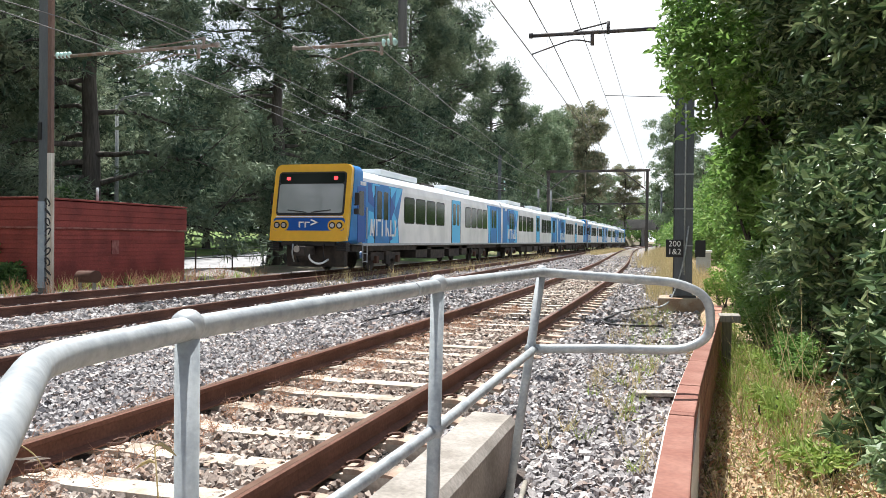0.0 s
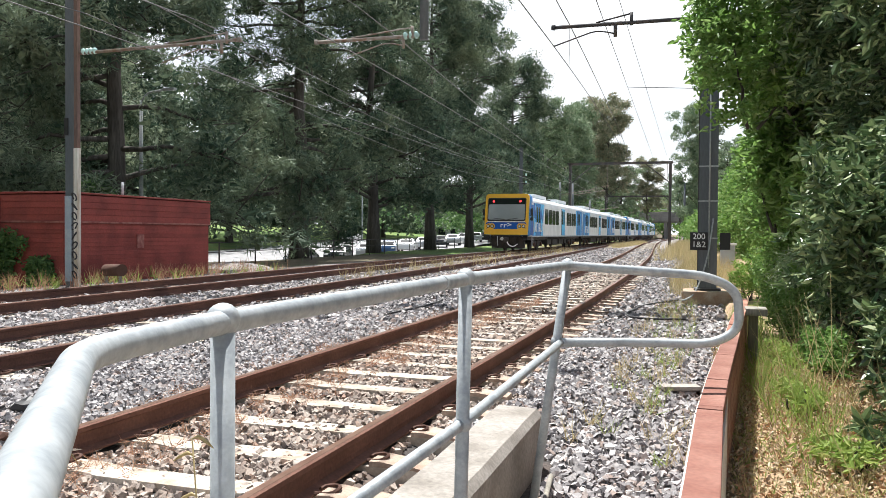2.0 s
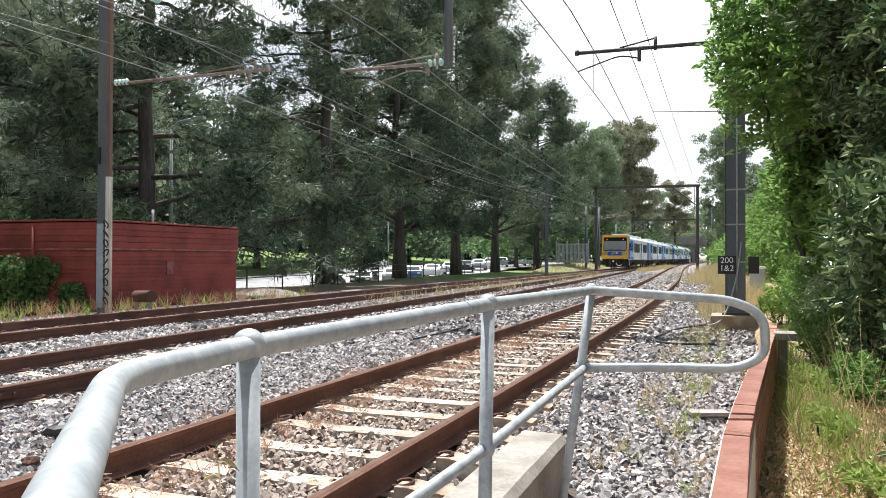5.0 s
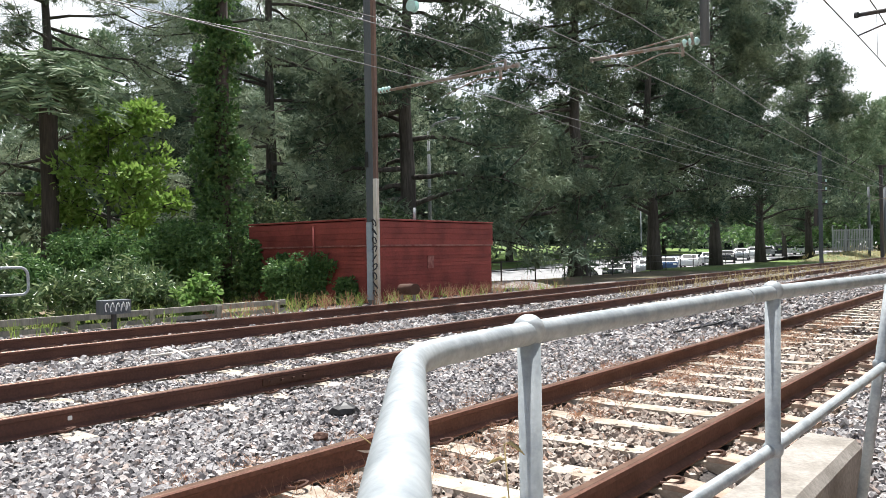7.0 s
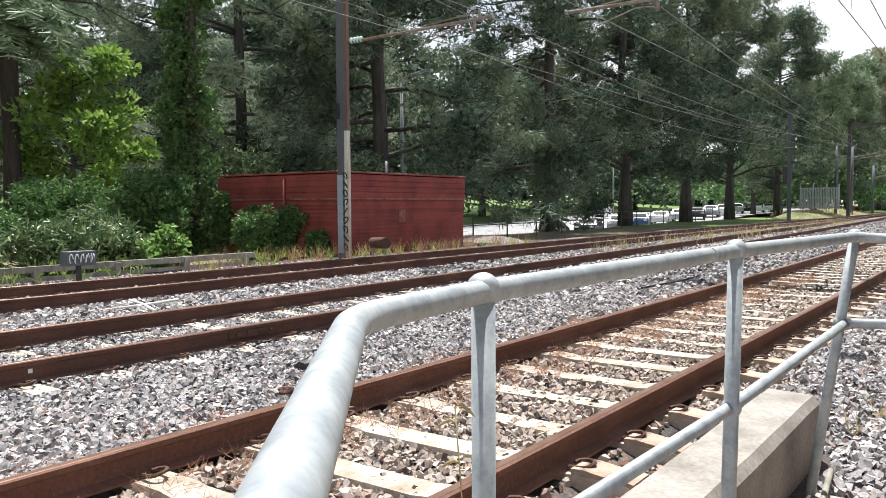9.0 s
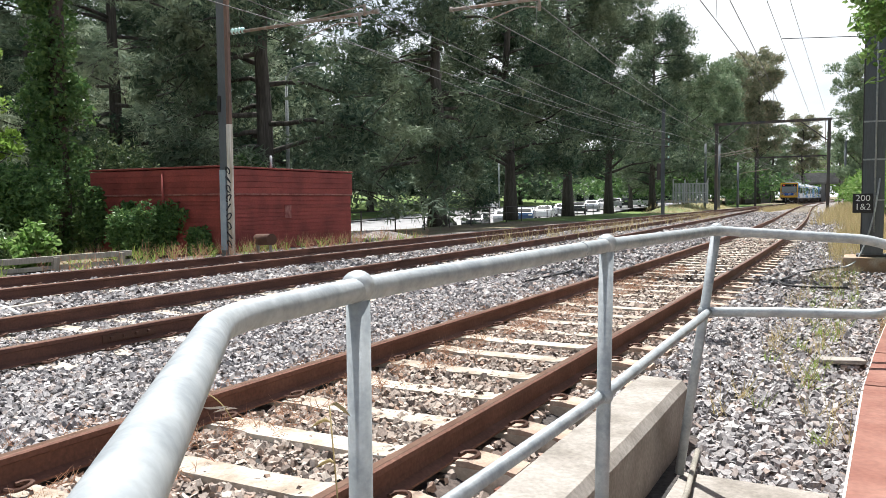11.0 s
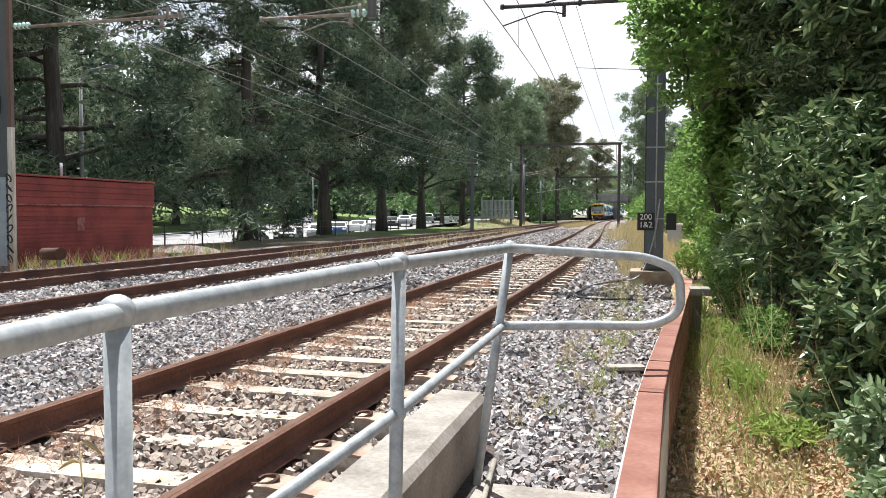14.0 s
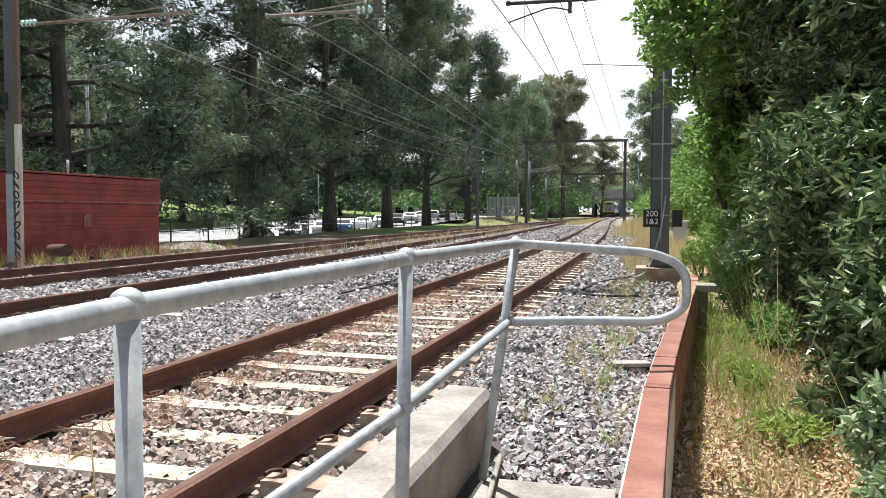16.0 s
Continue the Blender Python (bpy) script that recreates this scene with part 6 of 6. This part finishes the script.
shrub("grey_shrub", pose(1.45, 11.6, 0.15), "soft grey-green feathery shrub", 5000, (0.09, 0.014), "leaf_pale", (0.42, 0.8, 0.5), 32, group=HEDGE, fold=0.05)
tall_r = shrub("broadleaf_tree", pose(4.6, 13.5, 2.2), "tall dark evergreen tree behind the bushes", 11000, (0.2, 0.08), "leaf", (2.2, 3.5, 2.6), 34, "tree", lobes=40)
tube("trunk", [(0, 0, -2.3), (0, 0, 3)], [0.25, 0.1], M["bark_dark"], tall_r)
tall_q = shrub("broadleaf_tree", pose(4.9, 5.5, 1.6), "tall dark evergreen tree behind the bushes", 11000, (0.18, 0.07), "leaf", (2.2, 4.2, 2.4), 35, "tree", lobes=40)
tube("trunk", [(0, 0, -1.7), (0, 0, 2.5)], [0.25, 0.1], M["bark_dark"], tall_q)

# undergrowth on the far side, left of the hut
UNDER = "undergrowth beyond the far track"
shrub("undergrowth_bush", pose(-18.4, 10.2, -0.3), "low broad dark green bush with long leaves beside the fence", 9000, (0.2, 0.055), "leaf", (1.6, 1.5, 0.7), 41, group=UNDER)
shrub("undergrowth_bush", pose(-21.3, 14.0, -0.3), "tall mid green bush before the ivy-clad trunk", 12000, (0.16, 0.07), "ivy", (1.5, 1.3, 1.45), 42, group=UNDER)
shrub("undergrowth_bush", pose(-17.2, 6.4, -0.2), "dark green bush with white flowers", 8000, (0.18, 0.06), "leaf", (1.4, 1.5, 0.8), 43, group=UNDER)
shrub("undergrowth_bush", pose(-15.2, 10.4, -0.2), "small bright green sapling by the fence", 1300, (0.14, 0.09), "leaf_lit", (0.42, 0.45, 0.55), 44, group=UNDER)
shrub("undergrowth_bush", pose(-18.3, 15.7, -0.2), "dark bush against the hut wall", 5000, (0.13, 0.06), "ivy", (0.8, 0.5, 0.75), 45, group=UNDER)
shrub("undergrowth_bush", pose(-21.0, 4.0, -0.2), "dark green bush in the shade of pines", 8000, (0.2, 0.07), "leaf", (2.2, 2.4, 1.3), 46, group=UNDER)
for k, (x, sh) in enumerate([(-19.4, (0.75, 0.14, 0.8)), (-17.6, (0.7, 0.16, 0.75)), (-16.3, (0.35, 0.14, 0.4)), (-20.6, (0.4, 0.2, 1.0))]):
    shrub("wall_vine", pose(x, 16.2, -0.15), "dark leafy vine climbing the shaded hut wall", 2600, (0.13, 0.08), "ivy", sh, 120 + k, "vine", "vines on the hut", stems=5, lobes=24, shell=0.3)
def ivy_trunk(m):
    """A tall trunk wrapped in uneven lumps of ivy, thicker towards the ground."""
    rng = np.random.default_rng(47)
    root = thing("ivy_clad_trunk", m, "tree trunk thickly clad in dark ivy", "tree")
    z = rng.uniform(0, 1, 120) ** 1.25 * 13.5
    f = (1 - 0.5 * z / 13.5)[:, None]
    c = np.concatenate([rng.normal(0, 0.55, (120, 2)) * f, z[:, None]], 1)
    raw("foliage", *tufted(rng, c, rng.uniform(0.4, 0.85, 120) * f[:, 0], 120, (0.15, 0.12), (0, 0, -0.3), False, 8), M["ivy"], root)
    return root


ivy = ivy_trunk(pose(-22.9, 16.7, -0.2))
tube("trunk", [(0, 0, -0.2), (0.1, 0, 6), (0.2, 0.1, 16)], [0.35, 0.25, 0.12], M["bark_dark"], ivy)
tree("yellow_green_tree", pose(-28.6, 15.6, -0.2), "bright yellow-green young tree lit by the sun", 6.6, 0.12, 16, lambda f: 2.9 * (1 - 0.4 * f), "leaf_yellow", 75, 80, (0.24, 0.13), 0.6, 48, up=0.5, start=0.3, needle=False, core=0)
shrub("undergrowth_bush", pose(-25.2, 13.2, -0.3), "dark green bush before the yellow-green tree", 11000, (0.17, 0.07), "ivy", (2.0, 1.6, 1.3), 49, group=UNDER, lobes=34)


def palm(m):
    root = thing("palm_tree", m, "date palm with a shaggy trunk and arching fronds", "tree")
    rng = np.random.default_rng(77)
    tube("trunk", [(0, 0, 0), (0.05, 0, 3.2), (0, 0, 6.3), (0, 0, 6.9)], [0.32, 0.26, 0.28, 0.42], M["bark_dark"], root)
    for k in range(34):
        a, e = k * 2.4, 1.3 - 1.5 * k / 34 + rng.normal(0, 0.08)
        u = np.linspace(0, 1, 14)
        r, z = 2.6 * u * math.cos(e * 0.75), 6.9 + 2.4 * u * math.sin(e) - 1.5 * u ** 2.2
        rib = np.stack([r * math.cos(a), r * math.sin(a), z], 1)
        side = np.array([-math.sin(a), math.cos(a), 0])
        sets = [tube_arrays(rib, 0.025, 4)]
        for q in (-1, 1):
            at = np.repeat((rib[1:] + rib[:-1]) / 2, 5, 0) + rng.normal(0, 0.05, (65, 3))
            sets.append(leaf_arrays(rng, at, 0.48, 0.075, side * q * 3 + np.array([math.cos(a), math.sin(a), -0.9]) * 1.2, 0.5, needle=True))
        raw("frond", *joined(sets), M["gum"], root)
    return root


for k, (x, y, sh) in enumerate([(-21.5, 8.6, (1.6, 1.8, 1.0)), (-24.5, 19.8, (1.6, 2.2, 2.0)), (-23.0, 26.0, (1.4, 1.8, 1.6))]):
    shrub("undergrowth_bush", pose(x, y, -0.2), "dark green bush in the shade of pines", 8000, (0.2, 0.07), "leaf" if k % 2 else "ivy", sh, 80 + k, group=UNDER)


palm(pose(-29.3, 13.8, -0.2) @ Matrix.Scale(1.14, 4))


def blades(name, label, n, region, length, width, mat, seed, lean=(0, 0, 2.2), z0=None, category="grass", bunch=6):
    rng = np.random.default_rng(seed)
    x0, x1, y0, y1 = region
    k = n // bunch
    c = np.stack([rng.uniform(x0, x1, k), rng.uniform(y0, y1, k), np.zeros(k)], 1)
    c[:, 2] = z0(c[:, 0], c[:, 1]) if z0 else 0
    at = np.repeat(c, bunch, 0) + rng.normal(0, 0.03, (k * bunch, 3)) * (1, 1, 0)
    v, l, s = leaf_arrays(rng, at, length, width, lean, 0.8, needle=True)
    return tagged(raw(name, v, l, s, M[mat]), label, category, kind="stuff")


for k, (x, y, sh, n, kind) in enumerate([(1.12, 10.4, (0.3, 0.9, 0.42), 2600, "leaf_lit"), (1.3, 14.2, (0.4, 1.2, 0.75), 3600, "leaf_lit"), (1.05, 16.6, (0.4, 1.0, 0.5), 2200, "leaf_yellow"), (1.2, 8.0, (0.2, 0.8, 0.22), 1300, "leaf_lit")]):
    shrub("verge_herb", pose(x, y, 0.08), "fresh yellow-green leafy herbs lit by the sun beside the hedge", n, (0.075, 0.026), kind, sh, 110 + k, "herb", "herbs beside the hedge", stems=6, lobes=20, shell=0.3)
right_z = lambda x, y: 0.06 + 0.03 * x
blades("dry_grass", "dry straw-coloured grass along the low wall", 1500, (0.3, 1.2, 2.2, 9.0), 0.15, 0.005, "dry", 51, z0=right_z)
blades("green_grass", "green grass tufts along the low wall", 800, (0.7, 1.2, 4.4, 15.0), 0.13, 0.007, "grass", 52, z0=right_z)
blades("green_grass", "tall fresh green herbs between wall and hedge", 1100, (0.55, 0.98, 5.2, 13.0), 0.24, 0.009, "grass", 95, z0=right_z, lean=(0, 0, 3.0), bunch=8)
blades("green_grass", "short sparse grass through the leaf litter", 6500, (0.32, 1.5, 2.4, 10.0), 0.085, 0.006, "grass", 98, z0=right_z, lean=(0, 0, 0.8))
blades("dry_grass", "short straw through the leaf litter", 4000, (0.35, 1.7, 2.2, 10.0), 0.09, 0.004, "dry", 99, z0=right_z, lean=(0, 0, 0.6))
blades("dry_grass", "tall dry stalks between wall and hedge", 50, (0.8, 1.3, 3.6, 9.0), 0.85, 0.006, "dry", 96, z0=right_z, lean=(-0.3, 0, 2.4), bunch=2)
blades("dry_grass", "tall dry straw grass beyond the mast", 6000, (-0.6, 1.3, 17.8, 42), 0.6, 0.009, "dry", 53, z0=lambda x, y: 0 * x - 0.05, lean=(0, 0, 3))
blades("dry_grass", "tall dry straw grass beside the curve", 7000, (-2.2, 0.8, 42, 100), 0.8, 0.016, "dry", 54, z0=lambda x, y: 0 * x - 0.05, lean=(0, 0, 3))
blades("dry_grass", "straw grass between the tracks", 3500, (-8.6, -7.4, 78, 118), 0.45, 0.016, "dry", 55, lean=(0, 0, 3))
blades("green_grass", "small weeds growing in the ballast", 520, (-0.6, 0.05, 4.8, 16), 0.12, 0.007, "grass", 56, bunch=10)
blades("dry_grass", "dry weeds growing in the ballast", 620, (-0.75, 0.05, 4.6, 17), 0.18, 0.006, "dry", 57, bunch=10)
blades("rusty_weeds", "brown dead grass matted along the near rail", 5200, (-3.42, -2.85, 1.8, 16), 0.085, 0.004, "reed", 71, lean=(0, 0, 0.5), bunch=12)
blades("rusty_weeds", "brown dead grass matted beside the near rail", 2600, (-4.2, -3.58, 1.8, 14), 0.085, 0.004, "reed", 72, lean=(0, 0, 0.5), bunch=12)
blades("rusty_weeds", "rust-coloured dead weeds along the far rail", 900, (-15.3, -13.1, 10, 24), 0.4, 0.012, "reed", 58, lean=(0, 0, 2.5))
blades("green_grass", "green weeds along the far fence", 1400, (-16.6, -13.6, 2, 24), 0.28, 0.018, "grass", 59)
blades("dry_grass", "thin dry weeds between the far tracks", 1200, (-10.2, -8.6, 20, 60), 0.4, 0.012, "dry", 60, lean=(0, 0, 3))


def litter(n, region, seed):
    rng = np.random.default_rng(seed)
    x0, x1, y0, y1 = region
    at = np.stack([rng.uniform(x0, x1, n), rng.uniform(y0, y1, n), np.zeros(n)], 1)
    at[:, 2] = 0.085 + 0.03 * at[:, 0] + rng.uniform(0, 0.02, n)
    v, l, s = leaf_arrays(rng, at, 0.034, 0.017, (0, 0, 0.2), 0.9, 0.3)
    return tagged(raw("fallen_leaves", v, l, s, M["litterleaf"]), "brown fallen leaves covering the ground by the wall", "fallen leaves", kind="stuff")


litter(20000, (0.25, 2.2, 1.8, 10), 61)


def far_woods(name, label, n, arc_, size, mat, seed):
    """A distant belt of tree crowns, with an uneven top, along a line of (x, y, height) points."""
    rng = np.random.default_rng(seed)
    p = np.array(arc_, float)
    s = rng.uniform(0, len(p) - 1, n // 14)
    k = np.clip(s.astype(int), 0, len(p) - 2)
    f = (s - k)[:, None]
    c = p[k] * (1 - f) + p[k + 1] * f
    h = c[:, 2] * (0.72 + 0.28 * np.sin(s * 19.0) * np.cos(s * 7.3 + 1))
    at = np.stack([c[:, 0] + rng.normal(0, 5, len(c)), c[:, 1] + rng.normal(0, 5, len(c)), 0.2 + h * rng.uniform(0, 1, len(c)) ** 0.8 + 2.0], 1)
    at = np.repeat(at, 14, 0) + rng.normal(0, 1.0, (len(at) * 14, 3))
    v, l, q = leaf_arrays(rng, at, size, size * 0.55, (0, 0, 0.1), 0.8)
    return tagged(raw(name, v, l, q, M[mat]), label, "woods", kind="stuff")


far_woods("far_trees", "distant belt of park trees beyond the street", 30000, [(-60, -60, 16), (-120, 0, 18), (-140, 70, 18), (-120, 150, 16), (-75, 205, 14), (-45, 238, 13)], 1.1, "gum", 91)
far_woods("far_trees", "low dark trees along the railway bank", 14000, [(-34, 112, 5), (-28, 150, 6), (-25, 190, 5)], 0.6, "ivy", 92)
far_woods("far_trees", "tall dark pines along the far side of the street", 44000, [(-72, -10, 10), (-64, 30, 12), (-58, 62, 22), (-62, 100, 21), (-64, 135, 19), (-60, 165, 16)], 0.8, "pine", 97)
far_woods("far_trees", "light green trees behind the bridge", 9000, [(-36, 262, 12), (-12, 268, 12), (24, 258, 12)], 0.9, "leaf_lit", 93)
blades("dry_grass", "straw grass on the sandy bank", 2200, (-20, -14.6, 80, 110), 0.4, 0.016, "dry", 94, z0=lambda x, y: -0.25 + 1.35 * np.clip((-14.8 - x) / 6, 0, 1) * np.clip((y - 80) / 8, 0, 1), lean=(0, 0, 3))


# ---- what moves ----
def motions():
    walk(train, [(t, pose(-11.85, y, RAIL)) for t, y in TRAIN_Y])


motions()
